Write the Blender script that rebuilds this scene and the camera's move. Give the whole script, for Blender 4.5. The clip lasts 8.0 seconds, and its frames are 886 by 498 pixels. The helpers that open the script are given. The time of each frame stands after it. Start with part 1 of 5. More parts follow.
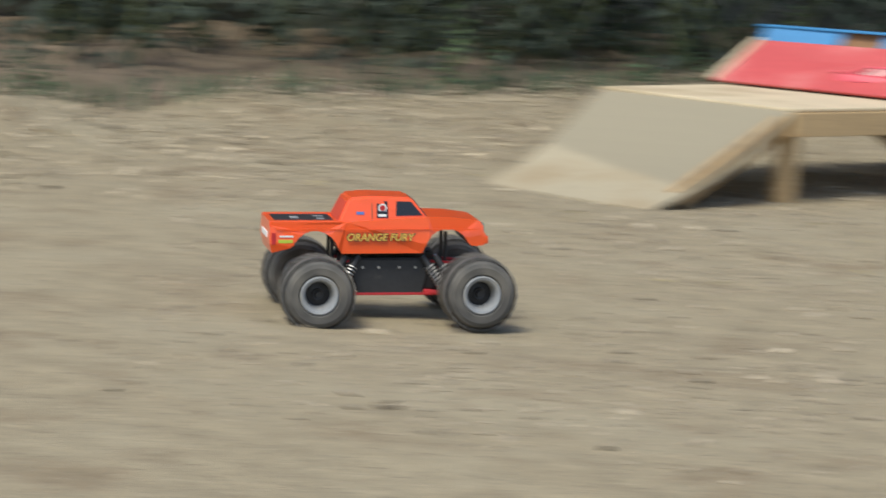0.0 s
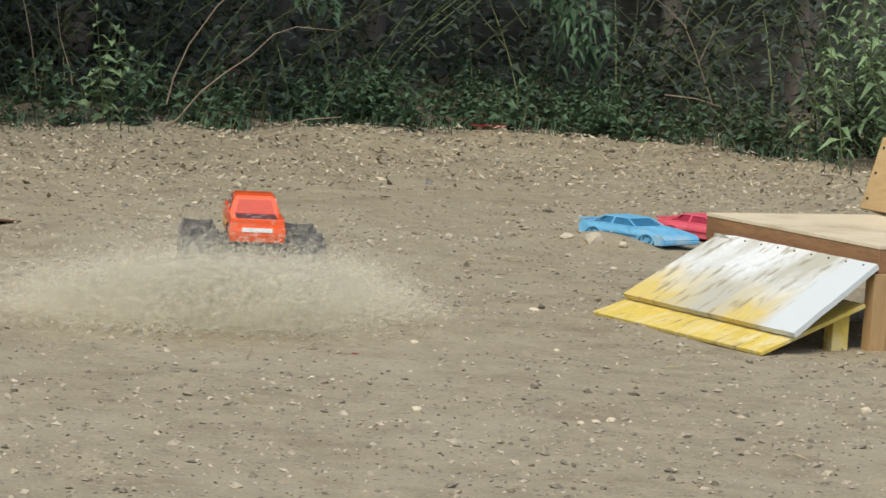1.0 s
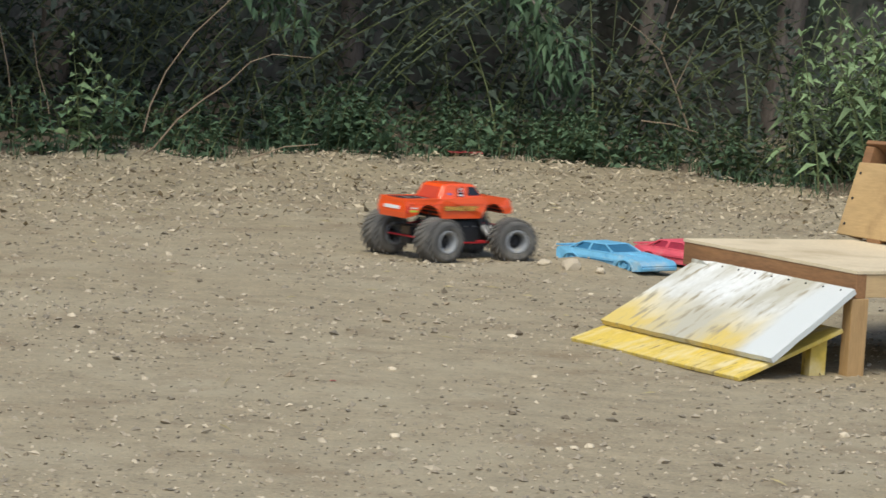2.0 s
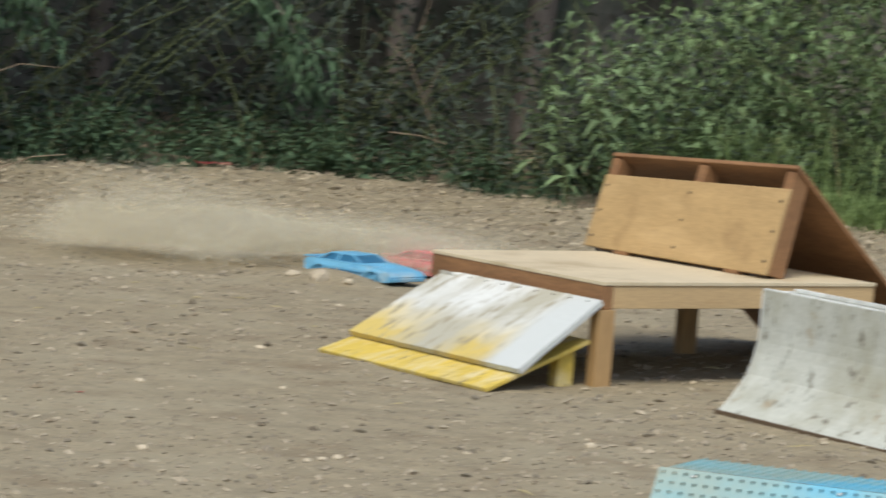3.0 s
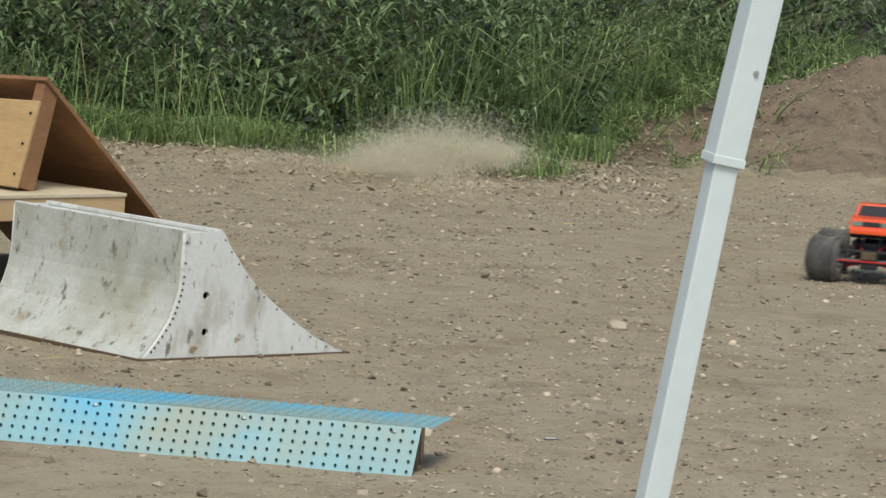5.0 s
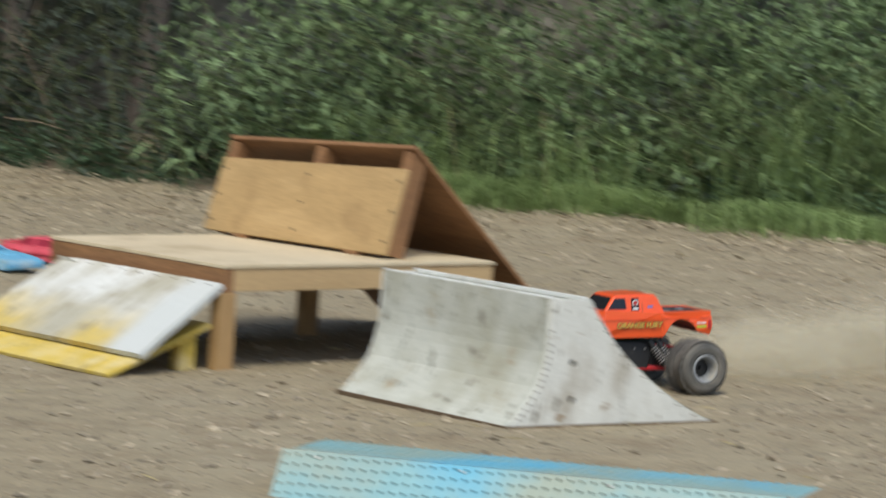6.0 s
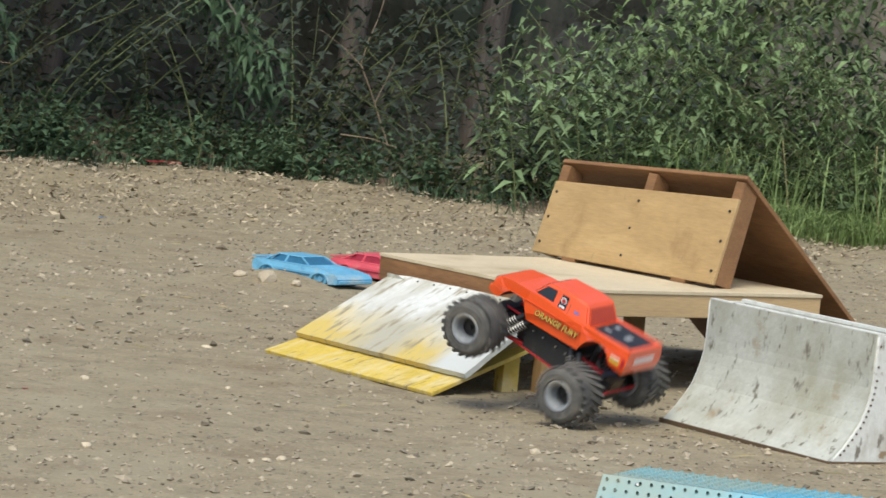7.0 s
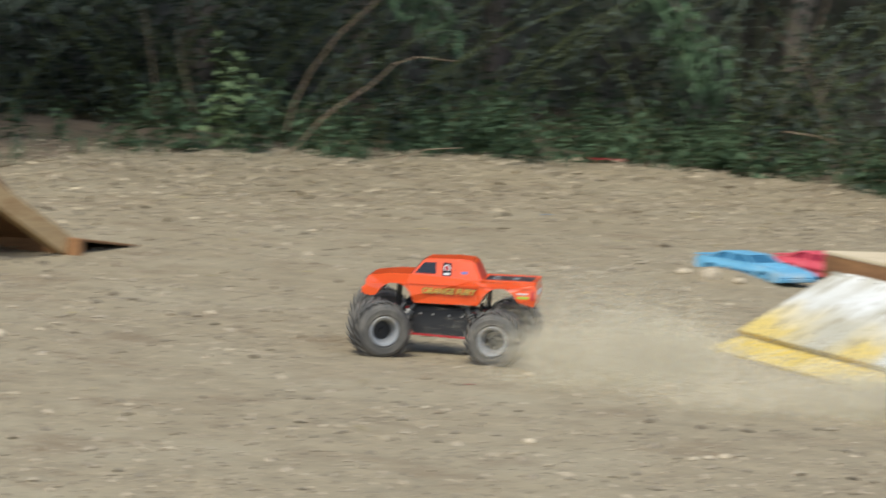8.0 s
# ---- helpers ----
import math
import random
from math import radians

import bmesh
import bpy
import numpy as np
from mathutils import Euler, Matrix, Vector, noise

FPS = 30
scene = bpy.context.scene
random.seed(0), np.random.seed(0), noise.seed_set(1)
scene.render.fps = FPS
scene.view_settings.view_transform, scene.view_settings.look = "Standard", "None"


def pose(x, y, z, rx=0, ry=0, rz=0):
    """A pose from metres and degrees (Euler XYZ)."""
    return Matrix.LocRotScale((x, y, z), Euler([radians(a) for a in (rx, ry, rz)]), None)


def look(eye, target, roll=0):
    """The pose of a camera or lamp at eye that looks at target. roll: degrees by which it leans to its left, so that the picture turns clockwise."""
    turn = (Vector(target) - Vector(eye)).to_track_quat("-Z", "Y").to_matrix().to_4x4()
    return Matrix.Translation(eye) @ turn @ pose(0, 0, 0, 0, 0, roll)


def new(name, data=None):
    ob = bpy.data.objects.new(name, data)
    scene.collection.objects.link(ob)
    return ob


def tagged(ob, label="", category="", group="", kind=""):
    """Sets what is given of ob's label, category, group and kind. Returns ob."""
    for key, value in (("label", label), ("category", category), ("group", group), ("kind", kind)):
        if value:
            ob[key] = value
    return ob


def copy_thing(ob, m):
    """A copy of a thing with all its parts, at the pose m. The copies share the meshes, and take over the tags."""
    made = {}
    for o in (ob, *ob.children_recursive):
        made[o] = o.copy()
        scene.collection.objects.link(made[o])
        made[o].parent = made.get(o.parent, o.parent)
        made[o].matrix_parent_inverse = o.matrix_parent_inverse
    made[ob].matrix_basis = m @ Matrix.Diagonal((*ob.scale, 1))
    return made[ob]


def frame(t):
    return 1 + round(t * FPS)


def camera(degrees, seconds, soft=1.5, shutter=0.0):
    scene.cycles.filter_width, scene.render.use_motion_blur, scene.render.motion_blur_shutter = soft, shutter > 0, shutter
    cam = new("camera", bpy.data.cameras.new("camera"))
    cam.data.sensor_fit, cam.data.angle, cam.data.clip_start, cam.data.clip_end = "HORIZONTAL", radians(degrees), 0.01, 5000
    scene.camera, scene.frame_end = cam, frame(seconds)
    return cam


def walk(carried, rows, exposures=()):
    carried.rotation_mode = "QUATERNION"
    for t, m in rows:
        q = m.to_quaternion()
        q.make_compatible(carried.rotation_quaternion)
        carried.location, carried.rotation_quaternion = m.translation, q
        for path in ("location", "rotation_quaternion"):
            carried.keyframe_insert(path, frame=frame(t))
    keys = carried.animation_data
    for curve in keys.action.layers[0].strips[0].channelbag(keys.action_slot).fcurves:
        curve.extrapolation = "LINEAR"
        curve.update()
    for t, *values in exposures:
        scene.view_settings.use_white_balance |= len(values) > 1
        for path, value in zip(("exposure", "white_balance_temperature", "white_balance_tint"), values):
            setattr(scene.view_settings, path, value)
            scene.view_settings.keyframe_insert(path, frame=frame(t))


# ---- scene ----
cam = camera(13.739, 8.0, soft=1.5, shutter=0.3)
walk(cam, [
    (0.0, pose(0, 0, 1.225, 82.318, -4.022, 16.017)),
    (0.1, pose(0, 0, 1.225, 82.450, -4.101, 12.506)),
    (0.2, pose(0, 0, 1.225, 82.592, -4.189, 9.803)),
    (0.3, pose(0, 0, 1.225, 82.745, -4.166, 7.561)),
    (0.4, pose(0, 0, 1.225, 82.973, -4.130, 5.652)),
    (0.5, pose(0, 0, 1.225, 83.287, -4.058, 3.323)),
    (0.6, pose(0, 0, 1.225, 83.706, -3.794, 1.121)),
    (0.8, pose(0, 0, 1.225, 84.301, -4.014, -1.730)),
    (1.0, pose(0, 0, 1.225, 84.296, -3.755, -1.907)),
    (1.2, pose(0, 0, 1.225, 84.265, -3.659, -1.071)),
    (2.3, pose(0, 0, 1.225, 84.836, -3.524, -2.551)),
    (2.5, pose(0, 0, 1.225, 84.755, -3.569, -2.308)),
    (2.6, pose(0, 0, 1.225, 84.759, -3.717, -2.561)),
    (2.7, pose(0, 0, 1.225, 84.785, -3.887, -3.259)),
    (2.9, pose(0, 0, 1.225, 85.029, -3.961, -5.247)),
    (3.0, pose(0, 0, 1.225, 85.164, -3.985, -6.185)),
    (3.2, pose(0, 0, 1.225, 85.347, -3.770, -8.140)),
    (3.3, pose(0, 0, 1.225, 85.410, -3.625, -9.250)),
    (3.5, pose(0, 0, 1.225, 85.630, -3.745, -11.894)),
    (3.7, pose(0, 0, 1.225, 85.485, -3.896, -14.063)),
    (4.0, pose(0, 0, 1.225, 84.845, -3.956, -16.409)),
    (4.2, pose(0, 0, 1.225, 84.632, -3.822, -18.113)),
    (5.3, pose(0, 0, 1.225, 84.502, -3.765, -17.554)),
    (5.5, pose(0, 0, 1.225, 84.365, -3.625, -16.963)),
    (5.7, pose(0, 0, 1.225, 84.497, -3.433, -15.533)),
    (5.8, pose(0, 0, 1.225, 84.667, -3.423, -14.497)),
    (5.9, pose(0, 0, 1.225, 84.950, -3.406, -13.409)),
    (6.0, pose(0, 0, 1.225, 85.281, -3.445, -12.180)),
    (6.1, pose(0, 0, 1.225, 85.701, -3.557, -10.778)),
    (6.2, pose(0, 0, 1.225, 85.943, -3.791, -9.378)),
    (6.3, pose(0, 0, 1.225, 86.121, -4.268, -8.240)),
    (6.4, pose(0, 0, 1.225, 86.173, -4.508, -7.754)),
    (6.5, pose(0, 0, 1.225, 86.189, -4.535, -7.538)),
    (6.6, pose(0, 0, 1.225, 86.048, -4.696, -7.295)),
    (6.7, pose(0, 0, 1.225, 85.799, -4.808, -7.225)),
    (6.8, pose(0, 0, 1.225, 85.577, -4.906, -7.212)),
    (6.9, pose(0, 0, 1.225, 85.370, -5.029, -7.113)),
    (7.0, pose(0, 0, 1.225, 85.280, -5.161, -6.900)),
    (7.1, pose(0, 0, 1.225, 85.208, -5.152, -6.701)),
    (7.2, pose(0, 0, 1.225, 85.167, -5.237, -6.399)),
    (7.3, pose(0, 0, 1.225, 85.095, -5.353, -6.269)),
    (7.4, pose(0, 0, 1.225, 85.097, -5.410, -6.063)),
    (7.5, pose(0, 0, 1.225, 85.087, -5.371, -5.713)),
    (7.7, pose(0, 0, 1.225, 84.971, -5.142, -4.206)),
    (7.8, pose(0, 0, 1.225, 84.965, -4.985, -3.034)),
    (8.0, pose(0, 0, 1.225, 84.645, -4.715, 0.013)),
], exposures=[(0.0, 0.93), (0.6, 0.90), (1.5, 0.86), (2.4, 0.90), (3.0, 0.78), (4.0, 0.76), (5.0, 0.64), (6.0, 0.72), (6.5, 0.94), (7.0, 0.90), (7.5, 0.94), (8.0, 0.93)])

# ---- world, sun, exposure ----
world = bpy.data.worlds.new("sky")
scene.world = world
world.use_nodes = True
wn = world.node_tree
sky = wn.nodes.new("ShaderNodeTexSky")
sky.sky_type, sky.sun_disc = "NISHITA", False
sky.sun_elevation, sky.sun_rotation = radians(60), radians(200)
sky.air_density, sky.dust_density, sky.ozone_density = 1.0, 2.0, 1.0
wn.links.new(sky.outputs[0], wn.nodes["Background"].inputs[0])
wn.nodes["Background"].inputs[1].default_value = 0.11
sun = new("sun", bpy.data.lights.new("sun", "SUN"))
sun.data.energy, sun.data.angle, sun.data.color = 1.5, radians(24), (1.0, 0.99, 0.85)
sun.matrix_world = look((-3, -7, 14), (0, 2, 0))


# ---- materials ----
def surface(name, base, rough=0.75, vary=0.2, scale=6.0, fine=60.0, bump=0.25, stains=(), metal=0.0, coat=0.0, axis=(1, 1, 1), island=0.0, objrand=0.0, translucent=0.0):
    """Procedural surface: base tone with two scales of noise, then stains (colour, scale, from, to, axis) laid over it."""
    m = bpy.data.materials.new(name)
    m.use_nodes = True
    nt = m.node_tree
    link, add = nt.links.new, nt.nodes.new
    b = nt.nodes["Principled BSDF"]
    co = add("ShaderNodeTexCoord")

    def noise_at(s, ax, detail=5.0):
        mp = add("ShaderNodeMapping")
        mp.inputs["Scale"].default_value = ax
        link(co.outputs["Object"], mp.inputs[0])
        n = add("ShaderNodeTexNoise")
        n.inputs["Scale"].default_value, n.inputs["Detail"].default_value, n.inputs["Roughness"].default_value = s, detail, 0.62
        link(mp.outputs[0], n.inputs["Vector"])
        return n.outputs["Fac"]

    n1, n2 = noise_at(scale, axis), noise_at(fine, axis, 3.0)
    half = add("ShaderNodeMath")
    half.operation = "ADD"
    link(n1, half.inputs[0])
    link(n2, half.inputs[1])
    r = add("ShaderNodeMapRange")
    r.inputs["From Min"].default_value, r.inputs["From Max"].default_value = 0.7, 1.3
    r.inputs["To Min"].default_value, r.inputs["To Max"].default_value = 1 - vary, 1 + vary
    link(half.outputs[0], r.inputs["Value"])
    value = r.outputs[0]
    for kind, amount in (("island", island), ("object", objrand)):
        if amount:
            src = add("ShaderNodeNewGeometry").outputs["Random Per Island"] if kind == "island" else add("ShaderNodeObjectInfo").outputs["Random"]
            rr = add("ShaderNodeMapRange")
            rr.inputs["To Min"].default_value, rr.inputs["To Max"].default_value = 1 - amount, 1 + amount
            link(src, rr.inputs["Value"])
            mu = add("ShaderNodeMath")
            mu.operation = "MULTIPLY"
            link(value, mu.inputs[0])
            link(rr.outputs[0], mu.inputs[1])
            value = mu.outputs[0]
    sc = add("ShaderNodeVectorMath")
    sc.operation = "SCALE"
    sc.inputs[0].default_value = base
    link(value, sc.inputs["Scale"])
    colour = sc.outputs[0]
    for tint, s, lo, hi, ax in stains:
        k = add("ShaderNodeMapRange")
        k.inputs["From Min"].default_value, k.inputs["From Max"].default_value = lo, hi
        link(noise_at(s, ax), k.inputs["Value"])
        mx = add("ShaderNodeMix")
        mx.data_type = "RGBA"
        link(k.outputs[0], mx.inputs[0])
        link(colour, mx.inputs[6])
        mx.inputs[7].default_value = (*tint, 1)
        colour = mx.outputs[2]
    link(colour, b.inputs["Base Color"])
    if bump:
        bp = add("ShaderNodeBump")
        bp.inputs["Strength"].default_value, bp.inputs["Distance"].default_value = bump, 0.006
        link(half.outputs[0], bp.inputs["Height"])
        link(bp.outputs[0], b.inputs["Normal"])
    b.inputs["Roughness"].default_value, b.inputs["Metallic"].default_value, b.inputs["Coat Weight"].default_value = rough, metal, coat
    if translucent:
        tr, ms = add("ShaderNodeBsdfTranslucent"), add("ShaderNodeMixShader")
        link(colour, tr.inputs["Color"])
        ms.inputs[0].default_value = translucent
        link(b.outputs[0], ms.inputs[1])
        link(tr.outputs[0], ms.inputs[2])
        link(ms.outputs[0], nt.nodes["Material Output"].inputs[0])
    return m


U = (1, 1, 1)
DIRT = surface("dirt", (0.268, 0.219, 0.137), 0.95, 0.28, 9.0, 90.0, 1.0, [((0.305, 0.258, 0.168), 1.7, 0.48, 0.70, U), ((0.195, 0.145, 0.085), 3.1, 0.54, 0.72, U), ((0.375, 0.325, 0.225), 46, 0.60, 0.70, U), ((0.115, 0.088, 0.056), 34, 0.59, 0.69, U)])
SOIL = surface("dug brown soil", (0.170, 0.126, 0.082), 0.95, 0.35, 9.0, 80.0, 1.0, [((0.235, 0.185, 0.12), 6, 0.55, 0.7, U), ((0.075, 0.058, 0.04), 12, 0.55, 0.68, U)])
CLOD = surface("dark earth clods", (0.205, 0.162, 0.108), 0.95, 0.25, 30, 150, 0.3, island=0.4)
FARWOOD = surface("far woods in shade", (0.150, 0.140, 0.115), 0.95, 0.45, 2.2, 14.0, 0.6, [((0.09, 0.105, 0.075), 1.6, 0.45, 0.62, U), ((0.20, 0.17, 0.135), 5, 0.58, 0.72, (1, 1, 0.25))])
STONE = surface("stones", (0.335, 0.28, 0.20), 0.9, 0.2, 40, 200, 0.2, island=0.5, objrand=0.2)
LITTER = surface("leaf litter", (0.345, 0.285, 0.195), 0.85, 0.2, 30, 200, 0.2, island=0.6)
PLY = surface("plywood", (0.42, 0.275, 0.12), 0.6, 0.14, 5.0, 50.0, 0.1, [((0.27, 0.165, 0.07), 6, 0.56, 0.78, (1, 1.2, 1)), ((0.56, 0.38, 0.18), 9, 0.55, 0.8, (1, 0.3, 1)), ((0.20, 0.15, 0.09), 9, 0.66, 0.76, U)], axis=(3, 0.5, 3))
PLYDARK = surface("stained plywood", (0.25, 0.125, 0.052), 0.7, 0.25, 5.0, 50.0, 0.15, [((0.15, 0.07, 0.03), 7, 0.52, 0.75, (1, 0.4, 1))], axis=(3, 0.5, 3))
PINE = surface("pine lumber", (0.50, 0.345, 0.175), 0.6, 0.14, 5.0, 60.0, 0.1, [((0.36, 0.20, 0.08), 9, 0.55, 0.75, (0.35, 2, 2)), ((0.24, 0.14, 0.06), 7, 0.68, 0.75, (0.8, 2, 2))], axis=(0.4, 4, 4))
LEGWOOD = surface("weathered lumber", (0.40, 0.25, 0.11), 0.65, 0.2, 6.0, 60.0, 0.15, [((0.22, 0.12, 0.05), 9, 0.5, 0.75, (2, 2, 0.4))], axis=(4, 4, 0.4))
PALEPLY = surface("pale plywood", (0.58, 0.48, 0.32), 0.7, 0.1, 4.0, 60.0, 0.08, [((0.34, 0.255, 0.14), 3.2, 0.5, 0.78, U), ((0.58, 0.47, 0.31), 6, 0.55, 0.8, (1, 0.3, 1))])
MDF = surface("hardboard", (0.345, 0.295, 0.20), 0.75, 0.1, 4.0, 70.0, 0.08, [((0.29, 0.225, 0.135), 4, 0.5, 0.7, U)])
YELLOW = surface("worn yellow paint", (0.58, 0.42, 0.075), 0.7, 0.15, 7.0, 60.0, 0.2, [((0.64, 0.53, 0.27), 7, 0.46, 0.66, (1, 3, 1)), ((0.20, 0.14, 0.06), 13, 0.58, 0.7, (0.8, 4, 1))])
CONC = surface("dirty white paint", (0.47, 0.475, 0.415), 0.8, 0.1, 7.0, 60.0, 0.25, [((0.33, 0.315, 0.235), 4.5, 0.45, 0.7, (1, 1, 0.8)), ((0.16, 0.145, 0.11), 34, 0.58, 0.68, (1, 1, 0.45)), ((0.30, 0.23, 0.14), 9, 0.62, 0.75, U)])
CONCEND = surface("chalky white paint", (0.625, 0.625, 0.58), 0.8, 0.08, 7.0, 60.0, 0.25, [((0.43, 0.40, 0.34), 6, 0.50, 0.68, (1.6, 1, 0.7)), ((0.20, 0.18, 0.145), 15, 0.61, 0.67, (1.6, 1, 0.6)), ((0.28, 0.20, 0.12), 11, 0.64, 0.70, U)])
PEG = surface("blue pegboard", (0.20, 0.385, 0.415), 0.55, 0.1, 5.0, 50.0, 0.08, [((0.285, 0.335, 0.275), 3.0, 0.45, 0.70, (1, 2, 1)), ((0.10, 0.39, 0.55), 2.2, 0.57, 0.74, U)])
EDGE = surface("dark brown for raw hardboard edges and shadow line", (0.10, 0.065, 0.035), 0.8, 0.2, 20, 100, 0.1)
BLUECAR = surface("light blue plastic", (0.135, 0.37, 0.54), 0.5, 0.12, 12, 80, 0.1, [((0.40, 0.47, 0.48), 8, 0.58, 0.75, U), ((0.05, 0.22, 0.42), 14, 0.6, 0.75, U)])
REDCAR = surface("pinkish red plastic", (0.62, 0.085, 0.115), 0.5, 0.12, 12, 80, 0.1, [((0.60, 0.33, 0.30), 9, 0.56, 0.75, U)])
# darker car colours: shade of the window openings as colour, also on the trim
SHADEBLUE = surface("dark blue for shaded windows and trim", (0.03, 0.13, 0.23), 0.3, 0.15, 12, 80, 0.05)
SHADERED = surface("dark red for shaded windows and trim", (0.28, 0.025, 0.045), 0.3, 0.15, 12, 80, 0.05)
REDPAINT = surface("faded red paint", (0.46, 0.062, 0.062), 0.6, 0.12, 5, 50, 0.1, [((0.56, 0.22, 0.20), 5, 0.5, 0.75, U)])
BLUEPAINT = surface("blue paint", (0.035, 0.20, 0.42), 0.6, 0.15, 5, 50, 0.1)
ORANGE = surface("orange polycarbonate", (0.80, 0.088, 0.012), 0.32, 0.04, 8, 60, 0.02, [((0.62, 0.16, 0.05), 9, 0.62, 0.85, U)], coat=0.5)
# body orange darkened, so the cab's back recess has its shade as colour
ORANGESHADE = surface("darker orange for recess shade", (0.52, 0.052, 0.022), 0.55, 0.08, 10, 60, 0.02)
RUBBER = surface("dusty rubber", (0.068, 0.065, 0.060), 0.85, 0.2, 30, 120, 0.25, [((0.17, 0.155, 0.13), 14, 0.42, 0.7, U)])
RIM = surface("grey plastic rim", (0.24, 0.25, 0.26), 0.5, 0.1, 20, 100, 0.05, [((0.30, 0.27, 0.21), 16, 0.5, 0.75, U)])
BLACK = surface("black plastic", (0.018, 0.018, 0.019), 0.5, 0.2, 20, 100, 0.1, [((0.07, 0.06, 0.05), 20, 0.6, 0.8, U)])
GLASSY = surface("smoked window film", (0.012, 0.013, 0.016), 0.12, 0.1, 10, 50, 0.0)
REDMETAL = surface("red anodised metal", (0.50, 0.03, 0.035), 0.4, 0.1, 20, 100, 0.05, metal=0.3)
STEEL = surface("dull steel", (0.45, 0.44, 0.42), 0.4, 0.1, 20, 100, 0.05, metal=0.8)
GOLD = surface("gold lettering", (0.70, 0.42, 0.07), 0.5, 0.12, 60, 200, 0.0)
WHITE = surface("white print", (0.72, 0.72, 0.70), 0.5, 0.05, 20, 100, 0.0)
GREENPRINT = surface("yellow-green print", (0.40, 0.50, 0.05), 0.5, 0.1, 20, 100, 0.0)
BLUEPRINT = surface("blue print", (0.08, 0.16, 0.42), 0.5, 0.1, 20, 100, 0.0)
LAMP = surface("grey-green lamp", (0.16, 0.22, 0.19), 0.25, 0.1, 20, 100, 0.0)
POLEWHITE = surface("white powder-coated steel", (0.62, 0.68, 0.66), 0.35, 0.04, 5, 50, 0.02)
BARK = surface("bark", (0.17, 0.14, 0.115), 0.95, 0.35, 8, 40, 0.9, axis=(2, 2, 0.4))
TWIG = surface("dry twig", (0.25, 0.185, 0.125), 0.9, 0.25, 20, 80, 0.3)
STEM = surface("green stem", (0.10, 0.12, 0.045), 0.8, 0.25, 10, 60, 0.2)
LEAF = surface("broad green leaves", (0.078, 0.128, 0.070), 0.7, 0.2, 6, 40, 0.1, island=0.4, translucent=0.2)
LEAFPALE = surface("pale green leaves", (0.180, 0.255, 0.125), 0.7, 0.2, 6, 40, 0.1, island=0.3, translucent=0.2)
# darker copy of the leaf green, with the woods' shade put into the colour
LEAFDARK = surface("leaves darkened for shade", (0.056, 0.072, 0.054), 0.8, 0.2, 5, 40, 0.1, island=0.25, translucent=0.12)
GRASS = surface("grass blades", (0.275, 0.365, 0.145), 0.6, 0.2, 3, 30, 0.0, island=0.45, translucent=0.35)
LEAFMID = surface("mixed green leaves", (0.160, 0.230, 0.102), 0.75, 0.25, 3, 40, 0.1, [((0.205, 0.21, 0.10), 1.1, 0.56, 0.72, U)], island=0.45, translucent=0.2)
STRAW = surface("dry straw", (0.30, 0.245, 0.12), 0.7, 0.2, 6, 60, 0.0, island=0.35)
DUST = surface("airborne dust", (0.86, 0.79, 0.61), 1.0, 0.06, 5, 50, 0.0, translucent=0.5)
# each mote of dust lets most of the light through
veil, thin = DUST.node_tree.nodes.new("ShaderNodeBsdfTransparent"), DUST.node_tree.nodes.new("ShaderNodeMixShader")
thin.inputs[0].default_value = 0.25
DUST.node_tree.links.new(veil.outputs[0], thin.inputs[1])
DUST.node_tree.links.new(DUST.node_tree.nodes["Material Output"].inputs[0].links[0].from_socket, thin.inputs[2])
DUST.node_tree.links.new(thin.outputs[0], DUST.node_tree.nodes["Material Output"].inputs[0])

for leafy in (LEAF, LEAFPALE, LEAFDARK, LEAFMID, GRASS, FARWOOD):
    leafy.node_tree.nodes["Principled BSDF"].inputs["Specular IOR Level"].default_value = 0.2


def paint_over(m, tint, axis_index, start, end, wobble):
    """Lay a second paint over a material on one side of a wavy border along a local axis."""
    nt = m.node_tree
    link, add = nt.links.new, nt.nodes.new
    b = nt.nodes["Principled BSDF"]
    src = b.inputs["Base Color"].links[0].from_socket
    co, sep, n = add("ShaderNodeTexCoord"), add("ShaderNodeSeparateXYZ"), add("ShaderNodeTexNoise")
    link(co.outputs["Object"], sep.inputs[0])
    n.inputs["Scale"].default_value, n.inputs["Detail"].default_value = 6.0, 6.0
    link(co.outputs["Object"], n.inputs["Vector"])
    ma = add("ShaderNodeMath")
    ma.operation = "MULTIPLY_ADD"
    link(n.outputs["Fac"], ma.inputs[0])
    ma.inputs[1].default_value = wobble
    link(sep.outputs[axis_index], ma.inputs[2])
    k = add("ShaderNodeMapRange")
    k.inputs["From Min"].default_value, k.inputs["From Max"].default_value = start + wobble / 2, end + wobble / 2
    link(ma.outputs[0], k.inputs["Value"])
    mx = add("ShaderNodeMix")
    mx.data_type = "RGBA"
    link(k.outputs[0], mx.inputs[0])
    link(src, mx.inputs[6])
    mx.inputs[7].default_value = (*tint, 1)
    link(mx.outputs[2], b.inputs["Base Color"])
    return m


WHITEBOARD = surface("weathered white paint", (0.62, 0.62, 0.58), 0.75, 0.1, 6.0, 60.0, 0.3)
paint_over(WHITEBOARD, (0.56, 0.42, 0.12), 0, -0.15, -0.27, 0.22)
paint_over(MDF, (0.255, 0.222, 0.152), 0, -0.44, -0.41, 0.02)
